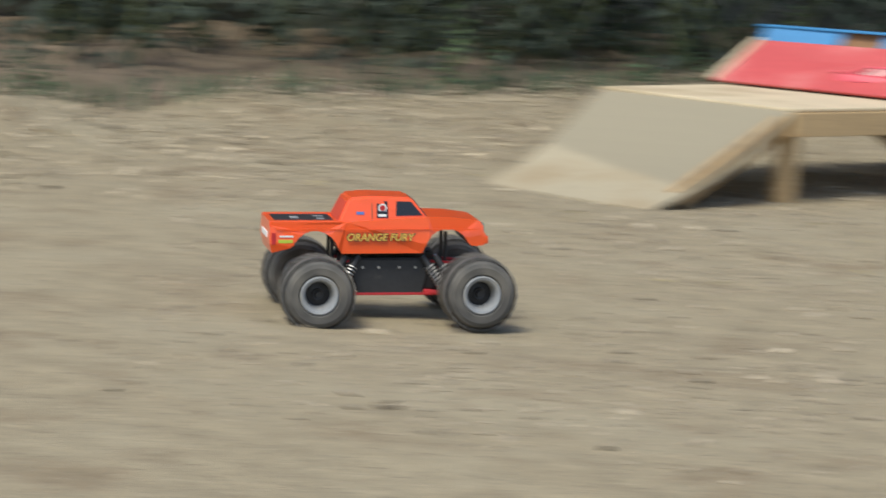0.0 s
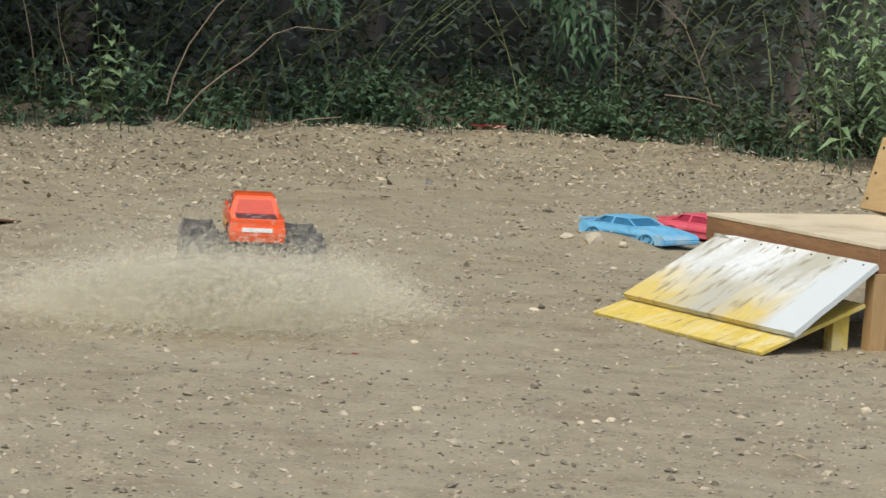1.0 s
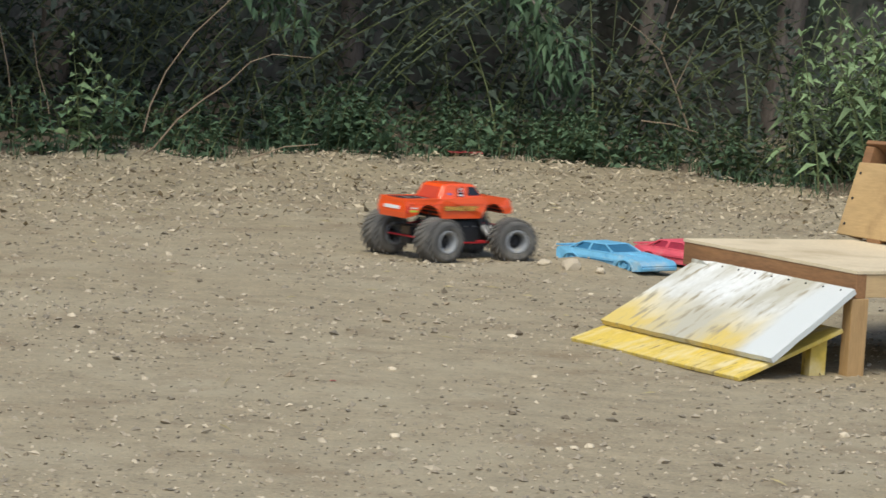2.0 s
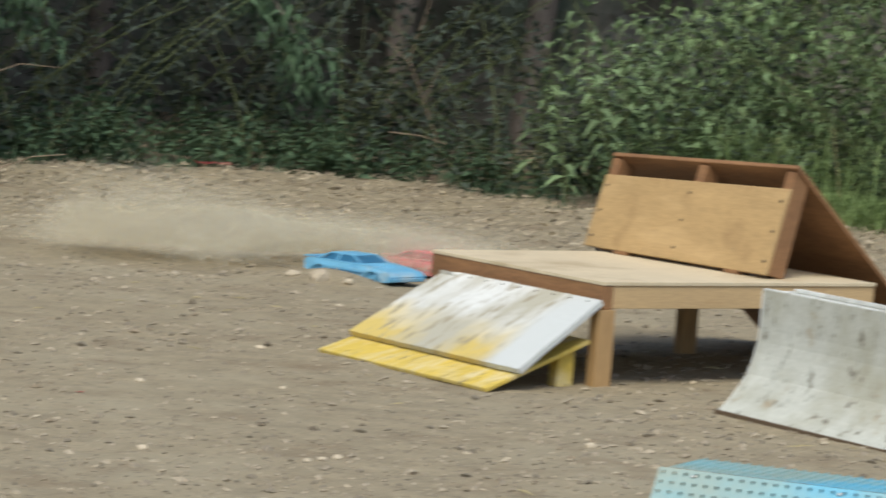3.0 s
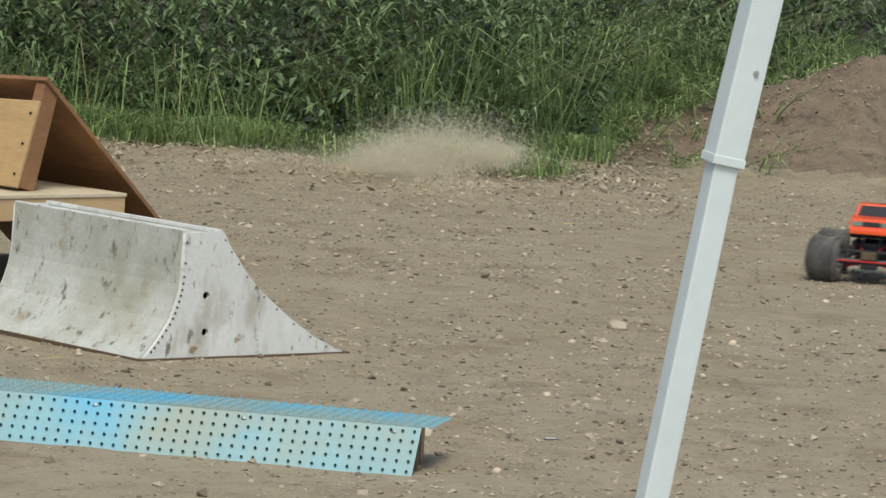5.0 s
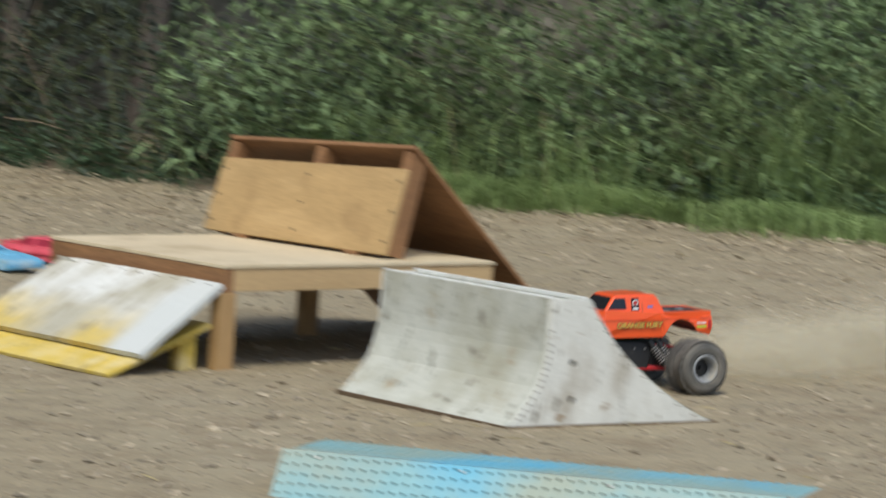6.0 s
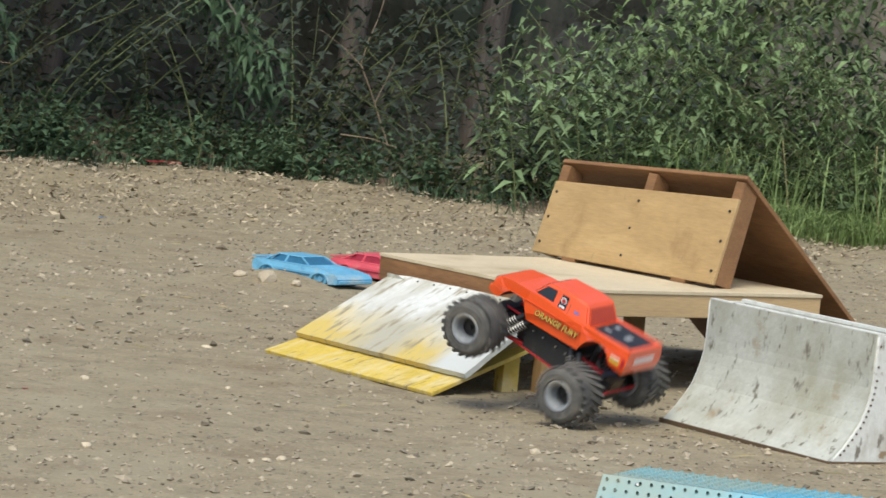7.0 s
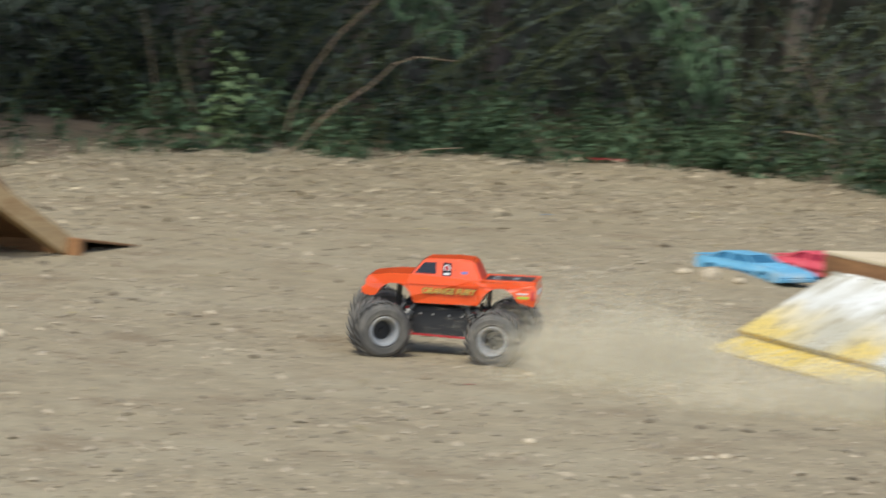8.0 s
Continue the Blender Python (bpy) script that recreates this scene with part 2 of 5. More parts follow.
# bare grey wood showing through the paint in streaks down the board
nt_ = WHITEBOARD.node_tree
src_ = nt_.nodes["Principled BSDF"].inputs["Base Color"].links[0].from_socket
for tint_, s_, lo_, hi_, ax_ in (((0.41, 0.385, 0.30), 5.0, 0.44, 0.64, (0.7, 1.3, 0.7)), ((0.29, 0.25, 0.165), 24.0, 0.53, 0.68, (0.55, 1.5, 0.55))):
    c_, m_, n_, k_, x_ = (nt_.nodes.new("ShaderNode" + q) for q in ("TexCoord", "Mapping", "TexNoise", "MapRange", "Mix"))
    m_.inputs["Scale"].default_value = ax_
    n_.inputs["Scale"].default_value, n_.inputs["Detail"].default_value = s_, 6.0
    k_.inputs["From Min"].default_value, k_.inputs["From Max"].default_value = lo_, hi_
    x_.data_type = "RGBA"
    nt_.links.new(c_.outputs["Object"], m_.inputs[0])
    nt_.links.new(m_.outputs[0], n_.inputs["Vector"])
    nt_.links.new(n_.outputs["Fac"], k_.inputs["Value"])
    nt_.links.new(k_.outputs[0], x_.inputs[0])
    nt_.links.new(src_, x_.inputs[6])
    x_.inputs[7].default_value = (*tint_, 1)
    src_ = x_.outputs[2]
nt_.links.new(src_, nt_.nodes["Principled BSDF"].inputs["Base Color"])
# a strip of fresher white paint along one end
paint_over(WHITEBOARD, (0.53, 0.545, 0.52), 1, 0.15, 0.08, 0.12)


# ---- builders ----
def part(name, bm, mat, parent=None, label="", smooth=False):
    me = bpy.data.meshes.new(name)
    bm.to_mesh(me)
    bm.free()
    for m in mat if isinstance(mat, (list, tuple)) else (mat,):
        me.materials.append(m)
    if smooth:
        me.shade_smooth()
    ob = new(name, me)
    if parent:
        ob.parent = parent
    return tagged(ob, label)


def mesh_part(name, verts, faces, mat, parent=None, label="", smooth=False):
    me = bpy.data.meshes.new(name)
    me.from_pydata(verts, [], faces)
    me.materials.append(mat)
    if smooth:
        me.shade_smooth()
    ob = new(name, me)
    if parent:
        ob.parent = parent
    return tagged(ob, label)


def merge(out, b):
    tmp = bpy.data.meshes.new("t")
    b.to_mesh(tmp)
    b.free()
    out.from_mesh(tmp)
    bpy.data.meshes.remove(tmp)
    return out


def box(x0, x1, y0, y1, z0, z1, m=None, bevel=0.003, bm=None):
    b = bmesh.new()
    bmesh.ops.create_cube(b, size=1)
    for v in b.verts:
        v.co = Vector((x0 + (v.co.x + 0.5) * (x1 - x0), y0 + (v.co.y + 0.5) * (y1 - y0), z0 + (v.co.z + 0.5) * (z1 - z0)))
    if bevel:
        bmesh.ops.bevel(b, geom=b.edges[:], offset=bevel, segments=2, affect="EDGES", profile=0.7)
    if m:
        b.transform(m)
    return merge(bm, b) if bm else b


def beam(a, b, w, h, up=(0, 0, 1), bm=None, bevel=0.003):
    """A board from a to b, w wide and h thick."""
    a, b = Vector(a), Vector(b)
    x = (b - a).normalized()
    y = Vector(up).cross(x).normalized()
    m = Matrix((x, y, x.cross(y))).transposed().to_4x4()
    m.translation = a
    return box(0, (b - a).length, -w / 2, w / 2, -h / 2, h / 2, m, bevel, bm)


def panel(p, thick, bm=None, bevel=0.0015):
    """A sheet with four given corners, its thickness going down from them."""
    b = bmesh.new()
    p = [Vector(q) for q in p]
    n = (p[1] - p[0]).cross(p[3] - p[0]).normalized() * thick
    v = [b.verts.new(q) for q in p] + [b.verts.new(q - n) for q in p]
    for f in ((0, 1, 2, 3), (7, 6, 5, 4), (0, 4, 5, 1), (1, 5, 6, 2), (2, 6, 7, 3), (3, 7, 4, 0)):
        b.faces.new([v[i] for i in f])
    bmesh.ops.recalc_face_normals(b, faces=b.faces)
    if bevel:
        bmesh.ops.bevel(b, geom=b.edges[:], offset=bevel, segments=1, affect="EDGES")
    return merge(bm, b) if bm else b


def rod(a, b, r0, r1=None, seg=8, bm=None):
    a, b = Vector(a), Vector(b)
    q = bmesh.new()
    bmesh.ops.create_cone(q, cap_ends=True, segments=seg, radius1=r0, radius2=r0 if r1 is None else r1, depth=(b - a).length)
    m = (b - a).to_track_quat("Z", "Y").to_matrix().to_4x4()
    m.translation = (a + b) / 2
    q.transform(m)
    return merge(bm, q) if bm else q


def lathe(profile, seg, axis="y"):
    """A solid of revolution about local y from (radius, y) points."""
    b = bmesh.new()
    rings = [[b.verts.new((r * math.cos(2 * math.pi * i / seg), y, r * math.sin(2 * math.pi * i / seg))) for i in range(seg)] for r, y in profile]
    for p, q in zip(rings, rings[1:]):
        for i in range(seg):
            b.faces.new((p[i], p[(i + 1) % seg], q[(i + 1) % seg], q[i]))
    bmesh.ops.recalc_face_normals(b, faces=b.faces)
    return b


def tube_path(points, r0, r1, seg=5, bm=None):
    """A bent tapered tube through points."""
    b = bm or bmesh.new()
    pts = [Vector(p) for p in points]
    prev = None
    for i, p in enumerate(pts):
        d = (pts[min(i + 1, len(pts) - 1)] - pts[max(i - 1, 0)]).normalized()
        u = d.cross(Vector((0.31, 0.95, 0.1))).normalized()
        w = d.cross(u)
        r = r0 + (r1 - r0) * i / (len(pts) - 1)
        ring = [b.verts.new(p + u * r * math.cos(2 * math.pi * k / seg) + w * r * math.sin(2 * math.pi * k / seg)) for k in range(seg)]
        if prev:
            for k in range(seg):
                b.faces.new((prev[k], prev[(k + 1) % seg], ring[(k + 1) % seg], ring[k]))
        prev = ring
    return b


def thing(name, m, label, category, group=""):
    ob = new(name)
    ob.matrix_world = m
    ob.empty_display_size = 0.05
    return tagged(ob, label, category, group)


def outline(name, loops, depth, mat, parent, m, label=""):
    """A flat plate with holes: the first loop is its border, the others are cut out."""
    cu = bpy.data.curves.new(name, "CURVE")
    cu.dimensions, cu.fill_mode, cu.extrude = "2D", "BOTH", depth / 2
    for loop in loops:
        s = cu.splines.new("POLY")
        s.points.add(len(loop) - 1)
        for p, (x, y) in zip(s.points, loop):
            p.co = (x, y, 0, 1)
        s.use_cyclic_u = True
    tmp = new(name, cu)
    me = bpy.data.meshes.new_from_object(tmp.evaluated_get(bpy.context.evaluated_depsgraph_get()))
    bpy.data.objects.remove(tmp)
    me.transform(m)
    me.materials.clear()
    me.materials.append(mat)
    ob = new(name, me)
    ob.parent = parent
    return tagged(ob, label)


def words(text, size, mat, parent, m, name="lettering", offset=0.0, label=""):
    cu = bpy.data.curves.new(name, "FONT")
    cu.body, cu.size, cu.align_x, cu.align_y, cu.extrude, cu.offset, cu.shear = text, size, "CENTER", "CENTER", 0.0004, offset, 0.2
    tmp = new(name, cu)
    me = bpy.data.meshes.new_from_object(tmp.evaluated_get(bpy.context.evaluated_depsgraph_get()))
    bpy.data.objects.remove(tmp)
    me.transform(m)
    me.materials.clear()
    me.materials.append(mat)
    ob = new(name, me)
    ob.parent = parent
    return tagged(ob, label)


# ---- ground ----
EDGE_LINE = [(-14, 8.0), (-6, 9.0), (-4.25, 10.4), (-3.95, 11.0), (-3.6, 11.7), (-3.2, 12.4), (-2.4, 14.0), (-1.8, 14.9), (-1.2, 15.8), (-0.6, 16.4), (0.2, 17.1), (0.6, 17.4), (1.1, 17.5), (1.8, 17.6), (2.1, 16.95), (2.5, 16.25), (2.9, 16.4), (3.9, 16.4), (4.4, 15.6), (5.5, 15.35), (5.9, 15.9), (6.3, 16.9), (6.8, 17.9), (9, 18.3), (16, 18.5)]


def edge_y(x):
    """Where the clearing ends and the growth begins."""
    for (xa, ya), (xb, yb) in zip(EDGE_LINE, EDGE_LINE[1:]):
        if xa <= x <= xb:
            return ya + (yb - ya) * (x - xa) / (xb - xa)
    return 17.0


def ground_z(x, y):
    if abs(x) > 15 or not 3 < y < 30:
        return 0.0
    z = 0.010 * noise.noise((x * 1.3, y * 1.3, 0)) + 0.005 * noise.noise((x * 4, y * 4, 3)) + 0.003 * noise.noise((x * 11, y * 11, 5))
    z += 0.52 * math.exp(-((x - 7.7) / 0.95) ** 2 - ((y - 16.9) / 0.8) ** 2) * (1 + 0.3 * noise.noise((x * 2.5, y * 2.5, 1)) + 0.14 * noise.noise((x * 7, y * 7, 2)))
    past = y - edge_y(x)
    if past > -1.2 and x < 7:
        z += 0.06 * min(1, (past + 1.2) / 1.2) * (1 + noise.noise((x * 2, y * 2, 9)))
    z += 0.05 * math.exp(-((x - 1.05) / 0.16) ** 2 - ((y - 12.72) / 0.14) ** 2)
    return z


def ground():
    xs = [-400, -60, -20, -15] + [-9 + 0.075 * i for i in range(241)] + [15, 20, 60, 400]
    ys = [-400, -60, -5, 3] + [5.5 + 0.075 * i for i in range(190)] + [22, 30, 35, 80, 400]
    verts = [(x, y, ground_z(x, y)) for x in xs for y in ys]
    n = len(ys)
    faces = [(i * n + j, (i + 1) * n + j, (i + 1) * n + j + 1, i * n + j + 1) for i in range(len(xs) - 1) for j in range(n - 1)]
    g = mesh_part("ground", verts, faces, DIRT, smooth=True)
    g.data.materials.append(SOIL)
    for p in g.data.polygons:
        x, y, z = p.center
        dug = x > 6 and z > 0.07 + 0.05 * noise.noise(p.center * 3)
        # past the edge of the clearing the ground takes the darker brown
        wood_floor = x < 2.6 and 9 < y and y > edge_y(x) + 0.12 + 0.25 * noise.noise((x * 2.2, y * 2.2, 5))
        if dug or wood_floor:
            p.material_index = 1
    tagged(g, "dry tan packed dirt, scuffed and dusty", "ground", kind="structure")


ground()

POLE_PTS = ((1.432, 3.790, 0.000), (1.551, 3.741, 0.961), (1.754, 3.656, 2.300))


# ---- ramps ----
TABLE = pose(1.6175, 10.136, 0, 0, 0, 28.8)


def main_table():
    t = thing("ramp_table", TABLE, "low plywood-topped table on lumber legs, standing on dirt", "ramp table")
    part("tabletop", box(0.0, 1.017, 0.0, 0.846, 0.288, 0.298, bevel=0.0015), PALEPLY, t)
    part("apron", box(0.002, 0.038, 0.002, 0.844, 0.220, 0.2875), PLYDARK, t, "brown stained apron board")
    part("apron", box(0.0385, 1.015, 0.004, 0.042, 0.222, 0.2875), PINE, t, "pale knotty pine apron board")
    part("apron", box(0.977, 1.015, 0.0425, 0.844, 0.220, 0.2875), PINE, t)
    part("apron", box(0.0385, 0.9765, 0.806, 0.844, 0.220, 0.2875), PINE, t)
    for x, y in ((-0.012, -0.004), (0.04, 0.76), (0.835, 0.66), (0.92, 0.045)):
        part("leg", box(x, x + 0.058, y, y + 0.04, -0.01, 0.2195 if x < 0 else 0.287), LEGWOOD, t)
    part("brace", beam((0.70, 0.06, 0.235), (0.93, 0.06, 0.10), 0.03, 0.04), PLYDARK, t)


def roof_ramp():
    w = thing("roof_ramp", TABLE @ pose(0.665, 0.093, 0.298, 0, 0, 3.1), "brown plywood roof-shaped ramp standing on the table", "ramp")
    wide = 0.823
    part("front_panel", panel([(0.074, 0, 0.266), (0.073, wide, 0.2335), (0, wide, 0.012), (0, 0, 0.012)], 0.012), PLY, w, "golden plywood sheet with dark nail heads")
    for y in (0.001, 0.385, wide - 0.039):
        low = 0.040 * y / wide
        part("stud", beam((0.045, y + 0.019, 0.004), (0.045 + 0.080, y + 0.019, 0.308 - 0.85 * low), 0.062, 0.038, up=(0, 1, 0)), PLYDARK, w)
    part("slope", panel([(0.84, -0.008, -0.294), (0.84, wide + 0.008, -0.294), (0.108, wide + 0.008, 0.302), (0.098, -0.008, 0.337)], 0.014), PLYDARK, w)
    part("foot", box(0.0, 0.05, 0.12, 0.18, 0.0005, 0.012, bevel=0.001), PLYDARK, w)
    part("foot", box(0.0, 0.05, 0.62, 0.68, 0.0005, 0.012, bevel=0.001), PLYDARK, w)
    for y in (0.02, 0.42, 0.80):
        for s in (0.15, 0.5, 0.85):
            top = 0.254 - 0.0325 * y / wide
            c = Vector((0.074 * s, y, 0.012 + top * s)) + Vector((-0.0035, 0, 0.001))
            part("nail", rod(c, c + Vector((0.004, 0, -0.0012)), 0.0045, seg=6), BLACK, w)


def painted_ramp():
    w = thing("painted_ramp", TABLE, "weathered white board with yellow lower edge, leaning on the table", "ramp board")
    b = bmesh.new()
    nx, ny = 16, 26
    top = [[None] * (ny + 1) for _ in range(nx + 1)]
    for i in range(nx + 1):
        for j in range(ny + 1):
            s, r = i / nx, j / ny
            x = -0.322 + 0.312 * s + 0.0015 * noise.noise((s * 9, r * 14, 1))
            y0, y1 = -0.0635 + 0.055 * s, 0.780 - 0.025 * s
            x += (0.006 * noise.noise((r * 20, 2, s)) if i in (0, nx) else 0) - (0.02 if i == nx and r > 0.9 else 0)
            top[i][j] = b.verts.new((x, y0 + (y1 - y0) * r, 0.064 + 0.184 * s + 0.002 * noise.noise((s * 5, r * 8, 4))))
    for i in range(nx):
        for j in range(ny):
            b.faces.new((top[i][j], top[i + 1][j], top[i + 1][j + 1], top[i][j + 1]))
    res = bmesh.ops.extrude_face_region(b, geom=b.faces[:])
    n = Vector((-0.184, 0, 0.312)).normalized() * 0.016
    for v in [g for g in res["geom"] if isinstance(g, bmesh.types.BMVert)]:
        v.co -= n
    bmesh.ops.recalc_face_normals(b, faces=b.faces)
    part("board", b, WHITEBOARD, w)
    for i in range(9):
        r = 0.06 + 0.11 * i
        c = Vector((-0.025, -0.01 + 0.74 * r, 0.2395)) + n * 0.02
        part("nail", rod(c, c + n * 0.16, 0.003, seg=6), BLACK, w)
    y = thing("yellow_ramp", TABLE, "worn yellow plywood ramp lying under the white board", "ramp board")
    part("board", panel([(-0.423, -0.058, 0.012), (-0.025, 0.012, 0.134), (-0.025, 0.79, 0.134), (-0.427, 0.776, 0.012)], 0.012), YELLOW, y)
    part("block", box(-0.125, -0.070, 0.02, 0.06, -0.006, 0.104), YELLOW, y)


PROF = [(-0.018, 0), (0.002, 0.018), (0.023, 0.04), (0.046, 0.07), (0.068, 0.101), (0.080, 0.13), (0.09, 0.16), (0.097, 0.19), (0.1, 0.225), (0.102, 0.331), (0.227, 0.331), (0.248, 0.297), (0.272, 0.268), (0.300, 0.233), (0.332, 0.2), (0.360, 0.175), (0.391, 0.151), (0.45, 0.108), (0.510, 0.070), (0.569, 0.037), (0.62, 0.014), (0.664, 0.0)]


def jump_ramp():
    q = thing("jump_ramp", pose(2.227, 9.118, 0, 0, 0, 22.5), "dirty white painted wooden jump ramp with two curved sides", "jump ramp")
    ln, n = 0.72, len(PROF)
    k0 = 10

    def skin(pts, mat, name):
        b = bmesh.new()
        ny = 14
        rows = [[b.verts.new((x - 0.045 * j / ny, 0.008 + (ln - 0.016) * j / ny, z + 0.004)) for j in range(ny + 1)] for x, z in pts]
        for p, r in zip(rows, rows[1:]):
            for j in range(ny):
                b.faces.new((p[j], p[j + 1], r[j + 1], r[j]))
        res = bmesh.ops.extrude_face_region(b, geom=b.faces[:])
        for v in [g for g in res["geom"] if isinstance(g, bmesh.types.BMVert)]:
            v.co.x += 0.006 if name == "curved_face" else -0.006
            v.co.z -= 0.003
        bmesh.ops.recalc_face_normals(b, faces=b.faces)
        part(name, b, mat, q, smooth=False)

    x0, x1 = min(x for x, z in PROF), max(x for x, z in PROF)
    # dark sheet added under the ramp, its rim drawn as the contact shadow
    part("base_board", panel([(x0 - 0.006, -0.006, 0.006), (x1 + 0.006, -0.006, 0.006), (x1 - 0.039, ln + 0.006, 0.006), (x0 - 0.051, ln + 0.006, 0.006)], 0.016), EDGE, q, "dark sheet added for the shadow line under the ramp")
    skin([(x - 0.003, z) for x, z in PROF[:k0]], CONC, "curved_face")
    skin([(x + 0.003, z) for x, z in PROF[k0:]], CONC, "back_face")

    def circle(cx, cz, r):
        return [(cx + r * math.cos(a * math.pi / 8), cz + r * math.sin(a * math.pi / 8)) for a in range(16)]

    up = Matrix(((1, 0, 0, 0), (0, 0, -1, 0), (0, 1, 0, 0), (0, 0, 0, 1)))
    outline("end_panel", [PROF, circle(0.180, 0.166, 0.0105), circle(0.183, 0.070, 0.0105)], 0.012, CONCEND, q, pose(0, 0.004, 0) @ up, "chalky white end panel with two round holes")
    outline("end_panel", [PROF], 0.012, CONCEND, q, pose(-0.045, ln - 0.004, 0) @ up)
    part("core", panel([(0.113, 0.012, 0.327), (0.218, 0.012, 0.327), (0.175, ln - 0.012, 0.327), (0.070, ln - 0.012, 0.327)], 0.012), CONC, q, "grey sunk board between the top strips")
    for x in (0.104, 0.207):
        part("top_strip", beam((x + 0.006, 0, 0.333), (x - 0.039, ln, 0.333), 0.016, 0.010, bevel=0.0015), CONCEND, q)
    for i in range(1, k0 - 1):
        for s in (0.25, 0.75):
            a, b2 = Vector((PROF[i][0], 0, PROF[i][1])), Vector((PROF[i + 1][0], 0, PROF[i + 1][1]))
            c = a.lerp(b2, s) + Vector((0.006, -0.0015, 0))
            part("nail", rod(c, c + Vector((0, -0.002, 0)), 0.0034, seg=6), EDGE, q)
    for i in range(k0, len(PROF) - 2):
        a, b2 = Vector((PROF[i][0], 0, PROF[i][1])), Vector((PROF[i + 1][0], 0, PROF[i + 1][1]))
        c = a.lerp(b2, 0.5) + Vector((-0.006, -0.0015, -0.004))
        part("nail", rod(c, c + Vector((0, -0.002, 0)), 0.0028, seg=6), EDGE, q)


def perforated(o, ex, ey, nx, ny, r, thick):
    """A sheet pierced by a grid of round holes: o is its corner, ex and ey its sides."""
    o, ex, ey = Vector(o), Vector(ex), Vector(ey)
    nrm = ex.cross(ey).normalized() * thick
    lx, ly = ex.length / nx, ey.length / ny
    verts, faces = [], []
    sq = [(1, 0), (1, 1), (0, 1), (-1, 1), (-1, 0), (-1, -1), (0, -1), (1, -1)]
    for i in range(nx):
        for j in range(ny):
            base = len(verts)
            for layer in (0, 1):
                for k, (a, c) in enumerate(sq):
                    u, v = (i + 0.5 + a * 0.5) / nx, (j + 0.5 + c * 0.5) / ny
                    verts.append(o + ex * u + ey * v - nrm * layer)
                for k in range(8):
                    u = (i + 0.5) / nx + r * math.cos(k * math.pi / 4) / ex.length
                    v = (j + 0.5) / ny + r * math.sin(k * math.pi / 4) / ey.length
                    verts.append(o + ex * u + ey * v - nrm * layer)
            for k in range(8):
                k2 = (k + 1) % 8
                faces.append((base + k, base + k2, base + 8 + k2, base + 8 + k))
                faces.append((base + 8 + k, base + 8 + k2, base + 24 + k2, base + 24 + k))
    return verts, faces


def pegboard():
    p = thing("pegboard_bump", pose(2.39, 7.363, 0, 0, 0, 152.8), "low bump of light blue perforated hardboard, dusty, on dirt", "bump ramp")
    def sheet(name, v, f):
        b = bmesh.new()
        vs = [b.verts.new(q) for q in v]
        for q in f:
            b.faces.new([vs[i] for i in q])
        bmesh.ops.remove_doubles(b, verts=b.verts[:], dist=0.00002)
        part(name, b, PEG, p)

    v, f = perforated((-0.002, 0, 0.0), (1.13, 0.0, 0.0), (-0.006, -0.06, 0.10), 44, 5, 0.0033, 0.005)
    sheet("front_sheet", v, f)
    v, f = perforated((-0.03, -0.062, 0.1005), (1.135, 0.0, 0.0), (-0.01, -0.23, -0.006), 44, 9, 0.0033, 0.005)
    sheet("top_sheet", v, f)
    part("batten", box(0.0, 1.08, -0.115, -0.075, 0.0, 0.09, bevel=0.004), EDGE, p, "dark wooden batten under the sheets")
    part("batten", box(0.02, 1.06, -0.29, -0.25, 0.0, 0.085, bevel=0.004), LEGWOOD, p)
    for i in range(4):
        part("screw", rod((0.05 + 0.33 * i, -0.052, 0.084), (0.05 + 0.33 * i, -0.055, 0.0885), 0.006, seg=8), STEEL, p)


